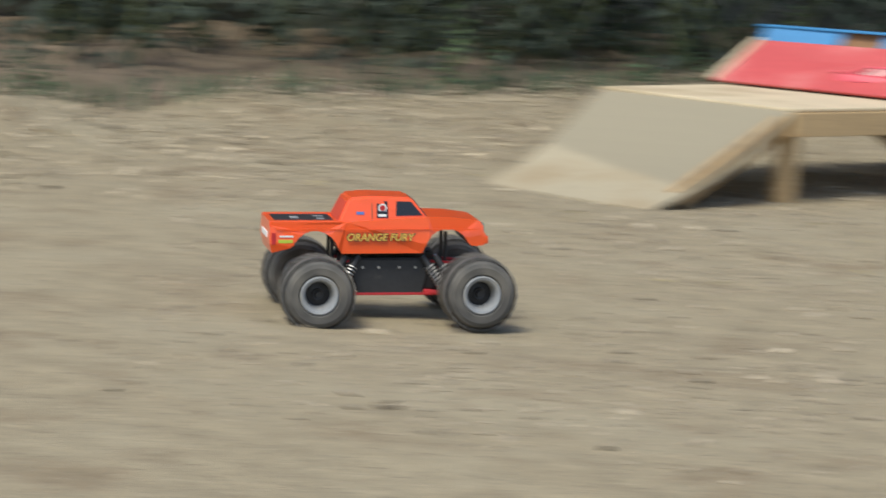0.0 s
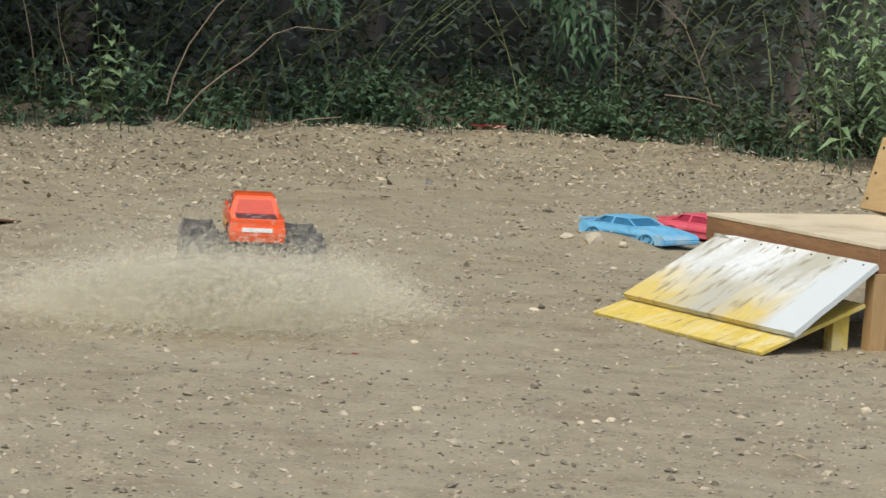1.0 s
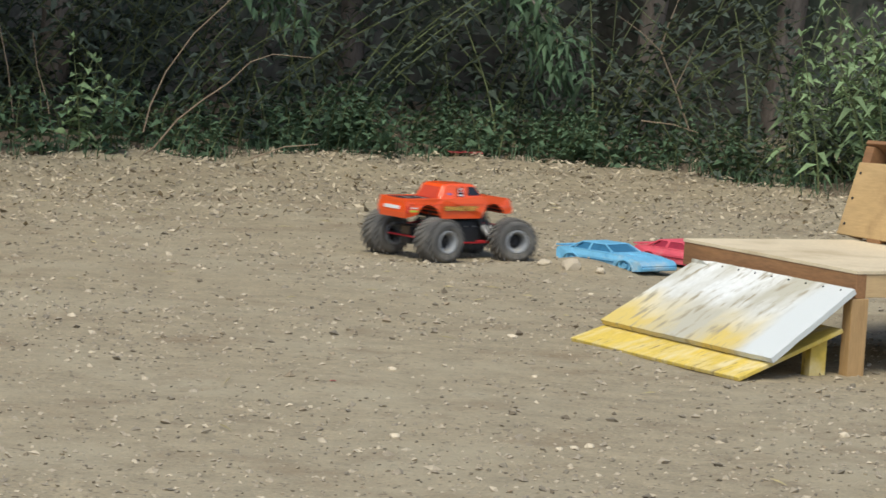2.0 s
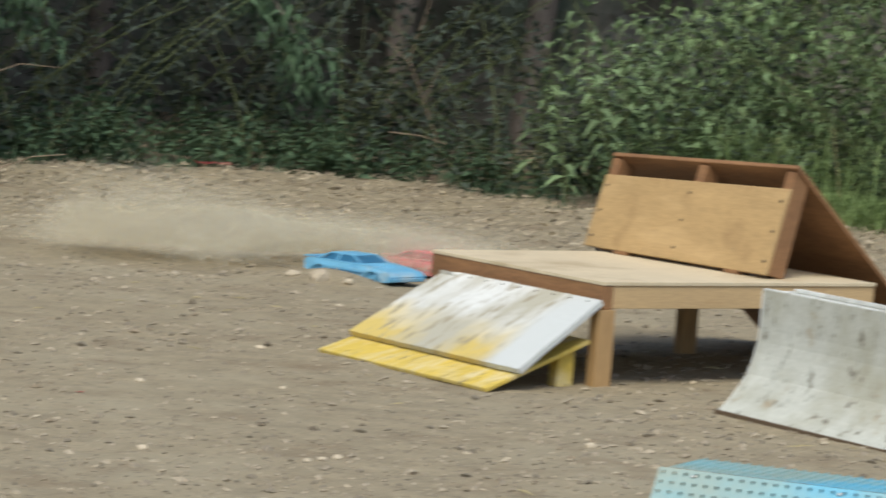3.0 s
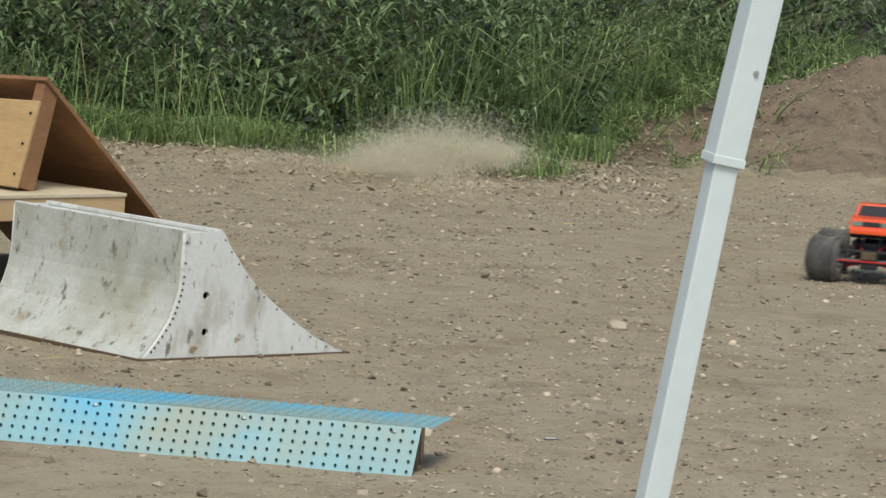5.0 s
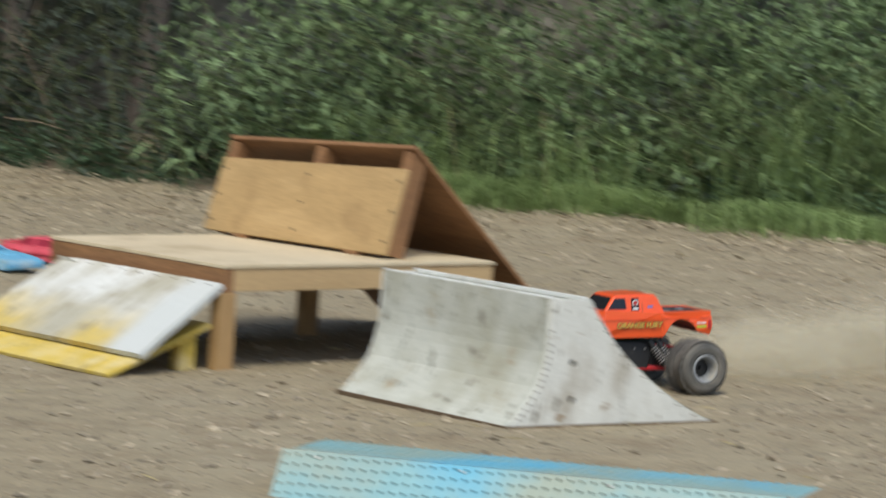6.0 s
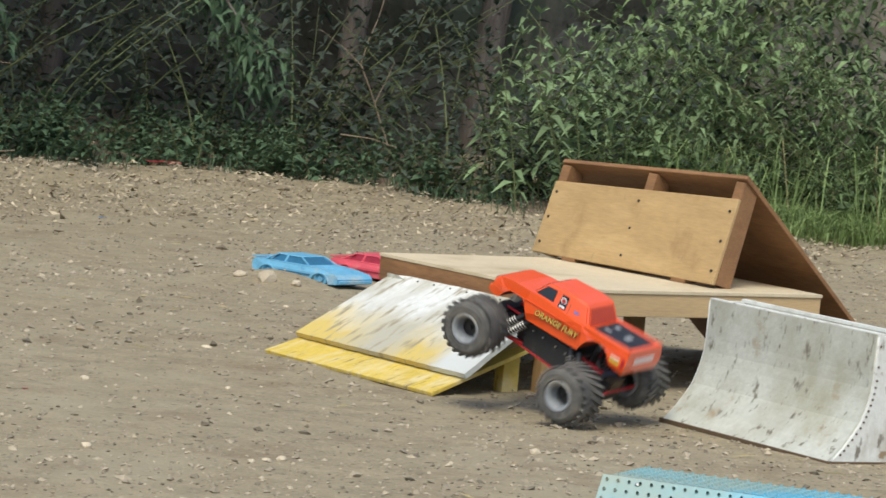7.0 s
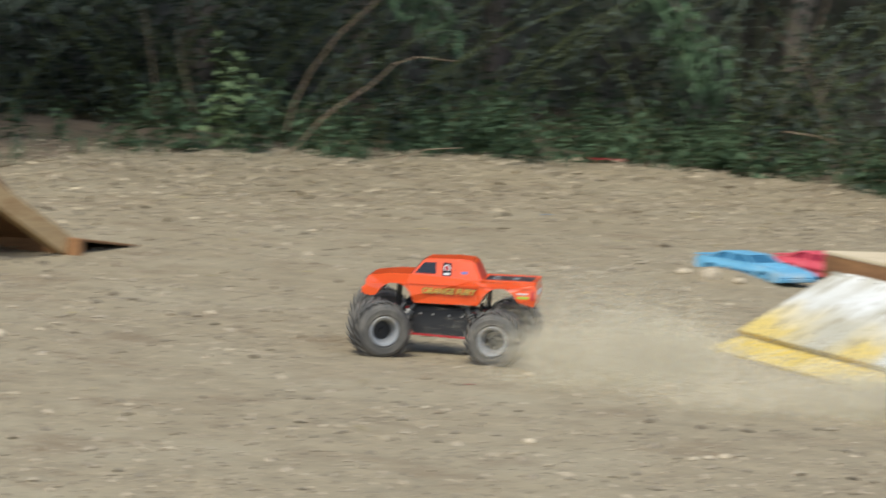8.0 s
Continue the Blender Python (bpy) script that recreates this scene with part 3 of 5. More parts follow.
def far_table():
    t = thing("far_ramp_table", pose(-1.89, 10.52, 0, 0, 0, 57.5), "plywood entry ramp and table on pine legs, standing on dirt", "ramp table")
    b = bmesh.new()
    n = 10
    a0, a1, b0, b1 = Vector((-0.70, 0.53, 0.003)), Vector((-0.60, -0.05, 0.003)), Vector((-0.2, 0.6, 0.266)), Vector((0, 0, 0.266))
    rows = []
    for i in range(n + 1):
        s = i / n
        sag = -0.035 * math.sin(math.pi * s) ** 1.2
        rows.append([b.verts.new(a0.lerp(b0, s) + Vector((0, 0, sag))), b.verts.new(a1.lerp(b1, s) + Vector((0, 0, sag)))])
    for p, q in zip(rows, rows[1:]):
        b.faces.new((p[0], p[1], q[1], q[0]))
    res = bmesh.ops.extrude_face_region(b, geom=b.faces[:])
    for v in [g for g in res["geom"] if isinstance(g, bmesh.types.BMVert)]:
        v.co.z -= 0.010
    bmesh.ops.recalc_face_normals(b, faces=b.faces)
    part("ramp", b, MDF, t, "bent hardboard entry ramp")
    part("ramp_rib", beam((-0.46, 0.0, 0.02), (-0.02, 0.02, 0.225), 0.02, 0.06), LEGWOOD, t)
    part("tabletop", panel([(0, 0, 0.274), (0.86, 0, 0.274), (0.66, 0.64, 0.274), (-0.2, 0.60, 0.274)], 0.009), PALEPLY, t)
    part("apron", beam((-0.01, 0.005, 0.228), (0.87, 0.005, 0.228), 0.038, 0.07), PINE, t)
    part("apron", beam((-0.2, 0.585, 0.228), (0.66, 0.62, 0.228), 0.038, 0.07), PINE, t)
    for x, y in ((0.035, 0.045), (0.765, 0.05), (-0.1, 0.55), (0.6, 0.56)):
        part("leg", box(x - 0.026, x + 0.026, y - 0.02, y + 0.02, -0.01, 0.262), PINE, t)
    w = thing("far_roof_ramp", pose(-1.89, 10.52, 0, 0, 0, 57.5), "red and blue roof-shaped ramp standing on the far table", "ramp")
    part("red_panel", panel([(0.60, 0.12, 0.287), (0.78, 0.10, 0.425), (0.53, 0.65, 0.41), (0.33, 0.65, 0.287)], 0.010), REDPAINT, w)
    part("trim", beam((0.60, 0.115, 0.287), (0.785, 0.095, 0.428), 0.022, 0.012), PALEPLY, w)
    part("trim", beam((0.33, 0.655, 0.287), (0.53, 0.655, 0.413), 0.022, 0.012), PALEPLY, w)
    for s0, s1 in ((0.0, 0.38), (0.6, 1.0)):
        lo0, lo1 = Vector((0.79, 0.07, 0.425)), Vector((0.55, 0.67, 0.405))
        hi0, hi1 = Vector((0.81, 0.07, 0.468)), Vector((0.57, 0.67, 0.448))
        part("blue_board", panel([lo0.lerp(lo1, s0), hi0.lerp(hi1, s0), hi0.lerp(hi1, s1), lo0.lerp(lo1, s1)], 0.012), BLUEPAINT, w)
    part("ridge", beam((0.815, 0.05, 0.471), (0.575, 0.69, 0.451), 0.03, 0.008), BLUEPAINT, w)
    part("dark_board", panel([(0.805, 0.07, 0.42), (0.825, 0.07, 0.466), (0.585, 0.67, 0.446), (0.565, 0.67, 0.40)], 0.01), PLYDARK, w)
    part("slope", panel([(0.82, 0.04, 0.466), (1.60, 0.12, 0.0), (1.42, 0.72, 0.0), (0.60, 0.69, 0.446)], 0.014), PLYDARK, w)
    part("rail", beam((0.80, 0.03, 0.345), (1.50, 0.06, 0.035), 0.038, 0.066), PINE, w)
    part("rail", beam((0.62, 0.66, 0.345), (1.36, 0.68, 0.035), 0.038, 0.066), PINE, w)
    part("foot_board", beam((1.52, 0.0, 0.03), (1.40, 0.70, 0.03), 0.03, 0.06), PLYDARK, w)
    part("tip_board", panel([(1.55, 0.05, 0.055), (2.04, 0.158, 0.003), (1.9, 0.72, 0.003), (1.42, 0.72, 0.06)], 0.008), PLYDARK, w)


main_table()
roof_ramp()
painted_ramp()
jump_ramp()
pegboard()
far_table()


# ---- toy cars ----
def toy_car(name, m, mat, tint, label):
    c = thing(name, m @ Matrix.Diagonal((1, 1, 0.84, 1)), label, "toy car", "toy cars")
    side = [(-0.20, 0.03), (-0.208, 0.066), (-0.195, 0.076), (-0.145, 0.078), (0.055, 0.078), (0.13, 0.070), (0.195, 0.056), (0.208, 0.036), (0.205, 0.030), (0.206, 0.018)]
    for cx in (0.122, -0.128):
        side += [(cx + 0.041 * math.cos(a), 0.014 + 0.041 * math.sin(a)) for a in [math.pi * k / 8 for k in range(9)]]
    b = bmesh.new()
    low = [b.verts.new((x, -0.085 if z > 0.065 else -0.092, z)) for x, z in side]
    hi = [b.verts.new((x, 0.085 if z > 0.065 else 0.092, z)) for x, z in side]
    k = len(side)
    for i in range(k):
        b.faces.new((low[i], hi[i], hi[(i + 1) % k], low[(i + 1) % k]))
    b.faces.new(low)
    b.faces.new(hi[::-1])
    bmesh.ops.recalc_face_normals(b, faces=b.faces)
    bmesh.ops.bevel(b, geom=[e for e in b.edges if e.calc_length() > 0.1], offset=0.004, segments=2, affect="EDGES")
    body = part("body", b, mat, c)
    # cabin: glasshouse under a roof with pillars, dark colour for the shade in its openings
    part("glasshouse", wedge_block((-0.135, 0.050, 0.076), (-0.105, 0.000, 0.104), 0.074, 0.058), tint, body)
    part("roof", wedge_block((-0.112, 0.004, 0.1035), (-0.106, -0.002, 0.109), 0.062, 0.056), mat, body)
    for sy in (-1, 1):
        part("pillar", beam((0.052, sy * 0.074, 0.077), (0.0, sy * 0.0585, 0.106), 0.006, 0.006), mat, body)
        part("pillar", beam((-0.060, sy * 0.0755, 0.077), (-0.058, sy * 0.060, 0.106), 0.010, 0.005), mat, body)
        part("rear_quarter", beam((-0.150, sy * 0.074, 0.078), (-0.104, sy * 0.058, 0.106), 0.022, 0.006), mat, body)
        part("side_trim", box(-0.075, 0.075, min(sy * 0.092, sy * 0.0955), max(sy * 0.092, sy * 0.0955), 0.040, 0.045, bevel=0.001), tint, body)
        for cx in (0.122, -0.128):
            part("wheel_arch", tube_path([Vector((cx + 0.043 * math.cos(q), sy * 0.091, 0.014 + 0.043 * math.sin(q))) for q in [math.pi * n / 8 for n in range(9)]], 0.004, 0.004, 5), mat, body)
    part("hood_scoop", wedge_block((0.075, 0.135, 0.066), (0.082, 0.12, 0.081), 0.03, 0.024), mat, body)
    part("front_bumper", box(0.196, 0.211, -0.088, 0.088, 0.020, 0.034, bevel=0.003), mat, body)
    part("rear_spoiler", box(-0.212, -0.188, -0.084, 0.084, 0.078, 0.084, bevel=0.002), mat, body)
    for x in (0.122, -0.128):
        for y in (-0.078, 0.078):
            w = part("wheel", lathe([(0.002, -0.012), (0.010, -0.013), (0.013, -0.004), (0.020, -0.004), (0.023, -0.013), (0.030, -0.012), (0.032, 0), (0.030, 0.012), (0.002, 0.012)], 18), mat, c)
            w.matrix_basis = pose(x, y, 0.031)
    return c


def wedge_block(lo, hi, half_lo, half_hi):
    """A block that tapers from (x0, x1, z) to (x0, x1, z) and from one half width to another."""
    b = bmesh.new()
    q = [[b.verts.new((x, y, z)) for x, y in ((x0, -h), (x1, -h), (x1, h), (x0, h))] for (x0, x1, z), h in ((lo, half_lo), (hi, half_hi))]
    for i in range(4):
        b.faces.new((q[0][i], q[0][(i + 1) % 4], q[1][(i + 1) % 4], q[1][i]))
    b.faces.new(q[0][::-1])
    b.faces.new(q[1])
    bmesh.ops.recalc_face_normals(b, faces=b.faces)
    bmesh.ops.bevel(b, geom=b.edges[:], offset=0.0015, segments=1, affect="EDGES")
    return b


toy_car("toy_car", pose(1.195, 12.86, 0.006, 0, 0, -47), BLUECAR, SHADEBLUE, "battered light blue plastic car body lying on dirt")
toy_car("toy_car", pose(1.50, 13.17, 0.0, 0, 0, -47), REDCAR, SHADERED, "scuffed red plastic car body beside the blue one")
toy_car("toy_car", pose(-1.89, 10.52, 0, 0, 0, 57.5) @ pose(0.72, 0.2, 0.276, 0, 0, -60), REDCAR, SHADERED, "scuffed red plastic car body pushed under the red ramp")


# ---- pole ----
def pole():
    p = thing("canopy_pole", pose(0, 0, 0), "leaning white square telescopic steel pole with a clamped joint", "pole")
    foot, joint, tip = POLE_PTS
    part("lower_tube", beam(foot, joint, 0.029, 0.029, up=(0, 1, 0)), POLEWHITE, p)
    d = (Vector(tip) - Vector(joint)).normalized()
    part("upper_tube", beam(joint, tip, 0.0365, 0.0365, up=(0, 1, 0)), POLEWHITE, p)
    part("collar", beam(Vector(joint) - d * 0.004, Vector(joint) + d * 0.006, 0.0385, 0.0385, up=(0, 1, 0), bevel=0.001), POLEWHITE, p)
    part("button", rod(Vector(joint) + d * 0.10 + Vector((0.006, -0.021, 0)), Vector(joint) + d * 0.10 + Vector((0.006, -0.017, 0)), 0.003), STEEL, p)
    part("foot_plate", box(foot[0] - 0.06, foot[0] + 0.06, foot[1] - 0.06, foot[1] + 0.06, -0.002, 0.006, bevel=0.002), STEEL, p)


pole()


# ---- the monster truck ----
def truck():
    t = thing("monster_truck", pose(0, 0, 0), "orange radio-controlled monster truck with large black tyres", "toy truck")
    body_pts = [(-0.262, 0.144), (-0.268, 0.168), (-0.266, 0.204), (-0.10, 0.211), (0.078, 0.222), (0.13, 0.221), (0.188, 0.214), (0.199, 0.207), (0.201, 0.184), (0.207, 0.179), (0.206, 0.161), (0.18, 0.157)]
    for cx, cz, r in ((0.121, 0.146, 0.050), (-0.168, 0.140, 0.052)):
        body_pts += [(cx + r * math.cos(a), cz + r * math.sin(a)) for a in [math.pi * k / 10 for k in range(1, 10)]]
        body_pts += [(0.066, 0.143), (-0.11, 0.142)] if cx > 0 else []
    b = bmesh.new()

    def half(x, z):
        return (0.078 if z < 0.150 else 0.084 if z < 0.185 else 0.079) * (1 - 0.10 * max(0, x - 0.08) / 0.12)

    lo = [b.verts.new((x, -half(x, z), z)) for x, z in body_pts]
    hi = [b.verts.new((x, half(x, z), z)) for x, z in body_pts]
    k = len(body_pts)
    for i in range(k):
        b.faces.new((lo[i], hi[i], hi[(i + 1) % k], lo[(i + 1) % k]))
    b.faces.new(lo)
    b.faces.new(hi[::-1])
    bmesh.ops.recalc_face_normals(b, faces=b.faces)
    bmesh.ops.triangulate(b, faces=[f for f in b.faces if len(f.verts) > 4])
    # faces turned down or inside the wheel arches take the second, black material
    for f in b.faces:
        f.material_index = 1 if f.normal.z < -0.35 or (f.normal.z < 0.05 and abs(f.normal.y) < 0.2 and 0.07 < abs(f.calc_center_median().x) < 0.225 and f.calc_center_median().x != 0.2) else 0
    bmesh.ops.bevel(b, geom=[e for e in b.edges if e.calc_length() > 0.1 and abs(e.verts[0].co.y + e.verts[1].co.y) < 0.01 and e.verts[0].co.z > 0.15], offset=0.004, segments=2, affect="EDGES")
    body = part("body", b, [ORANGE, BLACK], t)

    def quad(name, p, mat, label="", thick=0.0015):
        return part(name, panel(p, thick, bevel=0), mat, body, label)

    # cab
    c = bmesh.new()
    pr = [(-0.122, 0.2), (-0.093, 0.261), (-0.05, 0.265), (0.042, 0.262), (0.092, 0.2)]
    wd = [0.077, 0.060, 0.061, 0.059, 0.075]
    va = [c.verts.new((x, -w, z)) for (x, z), w in zip(pr, wd)]
    vb = [c.verts.new((x, w, z)) for (x, z), w in zip(pr, wd)]
    for i in range(5):
        c.faces.new((va[i], vb[i], vb[(i + 1) % 5], va[(i + 1) % 5]))
    c.faces.new(va)
    c.faces.new(vb[::-1])
    bmesh.ops.recalc_face_normals(c, faces=c.faces)
    bmesh.ops.bevel(c, geom=c.edges[:], offset=0.005, segments=3, affect="EDGES")
    part("cab", c, ORANGE, body, smooth=False)

    def on_cab(x, z, s, out=0.0012):
        f = (z - 0.2) / 0.062
        return (x, s * (0.0762 - 0.0165 * f + out), z)

    for s in (1, -1):
        o = 1 if s < 0 else -1
        quad("side_window", [on_cab(x, z, s) for x, z in ((0.008, 0.2235), (0.066, 0.2245), (0.042, 0.253), (0.010, 0.254))][::o], GLASSY, "dark smoked side window")
        quad("quarter_window", [on_cab(x, z, s) for x, z in ((-0.034, 0.219), (-0.008, 0.219), (-0.010, 0.254), (-0.033, 0.254))][::o], GLASSY, "dark panel with a round emblem")
        cc = Vector(on_cab(-0.021, 0.240, s, 0.0022))
        part("emblem", rod(cc, cc + Vector((0, s * 0.0008, 0)), 0.0095, seg=16), WHITE, body)
        part("emblem_centre", rod(cc + Vector((0, s * 0.0008, 0)), cc + Vector((0, s * 0.0014, 0)), 0.0062, seg=14), REDMETAL, body)
        quad("emblem_bar", [on_cab(x, z, s, 0.0024) for x, z in ((-0.030, 0.222), (-0.013, 0.222), (-0.013, 0.227), (-0.030, 0.227))][::o], WHITE)
        quad("pillar_groove", [on_cab(x, z, s, 0.0008) for x, z in ((-0.0445, 0.208), (-0.043, 0.208), (-0.043, 0.255), (-0.0445, 0.255))][::o], EDGE)
        quad("oval_badge", [on_cab(x, z, s, 0.0016) for x, z in ((-0.078, 0.226), (-0.061, 0.226), (-0.061, 0.232), (-0.078, 0.232))][::o], BLUEPRINT)
        turn = Matrix(((1 if s < 0 else -1, 0, 0, 0), (0, 0, s, 0), (0, 1, 0, 0), (0, 0, 0, 1)))
        words("ORANGE FURY", 0.0215, EDGE, body, pose(-0.028, s * 0.0836, 0.1775, 3 * s, 0, 0) @ turn, "lettering_shadow", offset=0.0016)
        words("ORANGE FURY", 0.0215, GOLD, body, pose(-0.028, s * 0.0845, 0.1775, 3 * s, 0, 0) @ turn, "lettering", offset=0.0002, label="gold slanted lettering with dark outline")
        quad("tail_lamp", [(x, s * 0.0848, z) for x, z in ((-0.263, 0.163), (-0.254, 0.163), (-0.254, 0.188), (-0.263, 0.188))][::o], REDMETAL)
        quad("side_sticker", [(x, s * 0.0848, z) for x, z in ((-0.248, 0.166), (-0.217, 0.166), (-0.217, 0.173), (-0.248, 0.173))][::o], GREENPRINT)
        quad("side_sticker", [(x, s * 0.0846, z) for x, z in ((-0.246, 0.1785), (-0.216, 0.1785), (-0.216, 0.182), (-0.246, 0.182))][::o], WHITE)
        part("crease", box(-0.255, 0.19, s * 0.0835 - 0.0008, s * 0.0835 + 0.0008, 0.1945, 0.197, bevel=0.0006), ORANGE, body)
        part("headlight", box(0.186, 0.2035, s * 0.05 - 0.017, s * 0.05 + 0.017, 0.188, 0.205, bevel=0.002), LAMP, body)
    # glass of the cab front, flat panel coloured as a shaded recess in its back, bed and grille
    n = Vector((0.062, 0, 0.050)).normalized() * 0.0022
    quad("windshield", [Vector(p) + n for p in ((0.0477, -0.050, 0.2550), (0.0785, -0.061, 0.2168), (0.0785, 0.061, 0.2168), (0.0477, 0.050, 0.2550))], GLASSY, "dark windshield film")
    m_ = Vector((-0.061, 0, 0.029)).normalized() * 0.0015
    quad("rear_recess", [Vector(p) + m_ for p in ((-0.0975, 0.049, 0.2515), (-0.1165, 0.060, 0.2115), (-0.1165, -0.060, 0.2115), (-0.0975, -0.049, 0.2515))], ORANGESHADE, "flat darker orange panel, the shade of the cab's back recess")
    part("bed_cover", box(-0.252, -0.124, -0.062, 0.062, 0.2075, 0.2115, bevel=0.001), BLACK, body, "dark bed cover with pale print")
    for x, y, w, h in ((-0.15, 0.02, 0.022, 0.012), (-0.15, -0.025, 0.016, 0.018), (-0.205, 0.0, 0.018, 0.03)):
        part("bed_print", box(x - w / 2, x + w / 2, y - h / 2, y + h / 2, 0.2110, 0.2122, bevel=0), RIM, body)
    for s in (1, -1):
        part("bed_rail", box(-0.264, -0.11, s * 0.070 - 0.009, s * 0.070 + 0.009, 0.2035, 0.2135, bevel=0.002), ORANGE, body)
    part("tailgate_lip", box(-0.267, -0.253, -0.075, 0.075, 0.2, 0.2125, bevel=0.002), ORANGE, body)
    part("tailgate_print", box(-0.2692, -0.2665, -0.045, 0.045, 0.174, 0.186, bevel=0), WHITE, body, "pale bar of print on the tailgate")
    part("grille", box(0.196, 0.2025, -0.032, 0.032, 0.188, 0.205, bevel=0.001), BLACK, body)
    part("bumper", box(0.185, 0.212, -0.073, 0.073, 0.162, 0.180, bevel=0.005), ORANGE, body)
    # chassis
    ch = part("chassis", box(-0.105, 0.105, -0.045, 0.045, 0.062, 0.135, bevel=0.008), BLACK, t, "black plastic chassis with side plates")
    for s in (1, -1):
        part("side_plate", panel([(-0.09, s * 0.052, 0.132), (0.09, s * 0.052, 0.132), (0.07, s * 0.056, 0.058), (-0.07, s * 0.056, 0.058)], 0.004 * s), BLACK, ch)
        for x in (-0.06, -0.025, 0.02, 0.055):
            part("bolt", rod((x, s * 0.054, 0.115), (x, s * 0.0585, 0.115), 0.003, seg=6), STEEL, ch)
        part("skid", box(-0.11, 0.11, s * 0.05 - 0.007, s * 0.05 + 0.007, 0.054, 0.060, bevel=0.002), REDMETAL, ch)
    for x in (0.173, -0.173):
        sg = 1 if x > 0 else -1
        ax = part("axle", rod((x, -0.14, 0.075), (x, 0.14, 0.075), 0.011, seg=10), BLACK, t, "black axle housing")
        part("gearbox", box(x - 0.032, x + 0.03, -0.03, 0.03, 0.05, 0.112, bevel=0.009), BLACK, ax)
        part("axle_truss", box(x - 0.012, x + 0.012, -0.09, 0.09, 0.106, 0.116, bevel=0.003), BLACK, ax)
        part("servo", box(x + sg * 0.012, x + sg * 0.034, -0.028, 0.022, 0.085, 0.112, bevel=0.003), EDGE, ax)
        for s in (1, -1):
            part("lower_link", beam((x - sg * 0.01, s * 0.075, 0.058), (sg * 0.075, s * 0.048, 0.062), 0.010, 0.010), REDMETAL, ax)
            part("upper_link", beam((x, s * 0.03, 0.118), (sg * 0.085, s * 0.045, 0.128), 0.007, 0.007), REDMETAL, ax)
            part("steering_rod", rod((x + sg * 0.034, 0.0, 0.078), (x + sg * 0.034, s * 0.125, 0.078), 0.0035, seg=6), REDMETAL, ax)
            for dx in (0.0, 0.028):
                a, e = Vector((x - sg * (0.030 + dx), s * 0.082, 0.072)), Vector((x - sg * (0.075 + dx), s * 0.058, 0.140))
                sh = part("shock", rod(a, e, 0.0075, seg=10), BLACK, t, "black damper with a steel coil spring")
                u = (e - a).normalized()
                p1 = u.cross(Vector((0, 1, 0))).normalized()
                p2 = u.cross(p1)
                coil = [a + (e - a) * (0.1 + 0.62 * i / 56) + (p1 * math.cos(i * math.pi / 4) + p2 * math.sin(i * math.pi / 4)) * 0.0115 for i in range(57)]
                part("spring", tube_path(coil, 0.0017, 0.0017, 4), STEEL, sh)
        for s in (1, -1):
            part("body_post", rod((x * 0.72, s * 0.03, 0.115), (x * 0.72, s * 0.03, 0.19), 0.004, seg=6), BLACK, t)
    # wheels
    tyre = lathe([(0.041, -0.050), (0.046, -0.055), (0.060, -0.056), (0.068, -0.052), (0.0725, -0.044), (0.0738, -0.02), (0.0742, 0), (0.0738, 0.02), (0.0725, 0.044), (0.068, 0.052), (0.060, 0.056), (0.046, 0.055), (0.041, 0.050)], 40)
    for i in range(22):
        for s in (1, -1):
            a = 2 * math.pi * (i + (0.25 if s > 0 else -0.25)) / 22
            lug = box(-0.0055, 0.0055, 0.004, 0.050, -0.003, 0.0035, bevel=0.001)
            lug.transform(Matrix.Rotation(-a, 4, "Y") @ Matrix.Translation((0, 0, 0.0738)) @ Matrix.Rotation(s * 0.5, 4, "Z") @ (Matrix.Identity(4) if s > 0 else Matrix.Rotation(math.pi, 4, "Z")))
            merge(tyre, lug)
    tyre_me = bpy.data.meshes.new("tyre")
    tyre.to_mesh(tyre_me)
    tyre_me.materials.append(RUBBER)
    rim = lathe([(0.004, -0.022), (0.012, -0.024), (0.013, -0.018), (0.024, -0.016), (0.0255, -0.020), (0.030, -0.046), (0.034, -0.053), (0.039, -0.055), (0.042, -0.052), (0.0415, 0.0), (0.042, 0.052), (0.039, 0.055), (0.034, 0.053), (0.030, 0.046), (0.0255, 0.020), (0.012, 0.022), (0.004, 0.022)], 32)
    for f in rim.faces:
        f.material_index = 1 if max((v.co.x ** 2 + v.co.z ** 2) ** 0.5 for v in f.verts) < 0.0262 else 0
    rim_me = bpy.data.meshes.new("wheel")
    rim.to_mesh(rim_me)
    rim_me.materials.append(RIM)
    rim_me.materials.append(BLACK)
    wheels = []
    for x in (0.173, -0.173):
        for y in (0.155, -0.155):
            w = new("wheel", rim_me)
            w.parent = t
            w.matrix_basis = pose(x, y, 0.075)
            ty = new("tyre", tyre_me)
            ty.parent = w
            tagged(ty, "dusty black chevron-treaded rubber tyre")
            part("wheel_nut", rod((0, -0.03, 0), (0, 0.03, 0), 0.006, seg=6), BLACK, w)
            wheels.append((w, x, y))
    return t, body, wheels


TRUCK, TRUCK_BODY, WHEELS = truck()


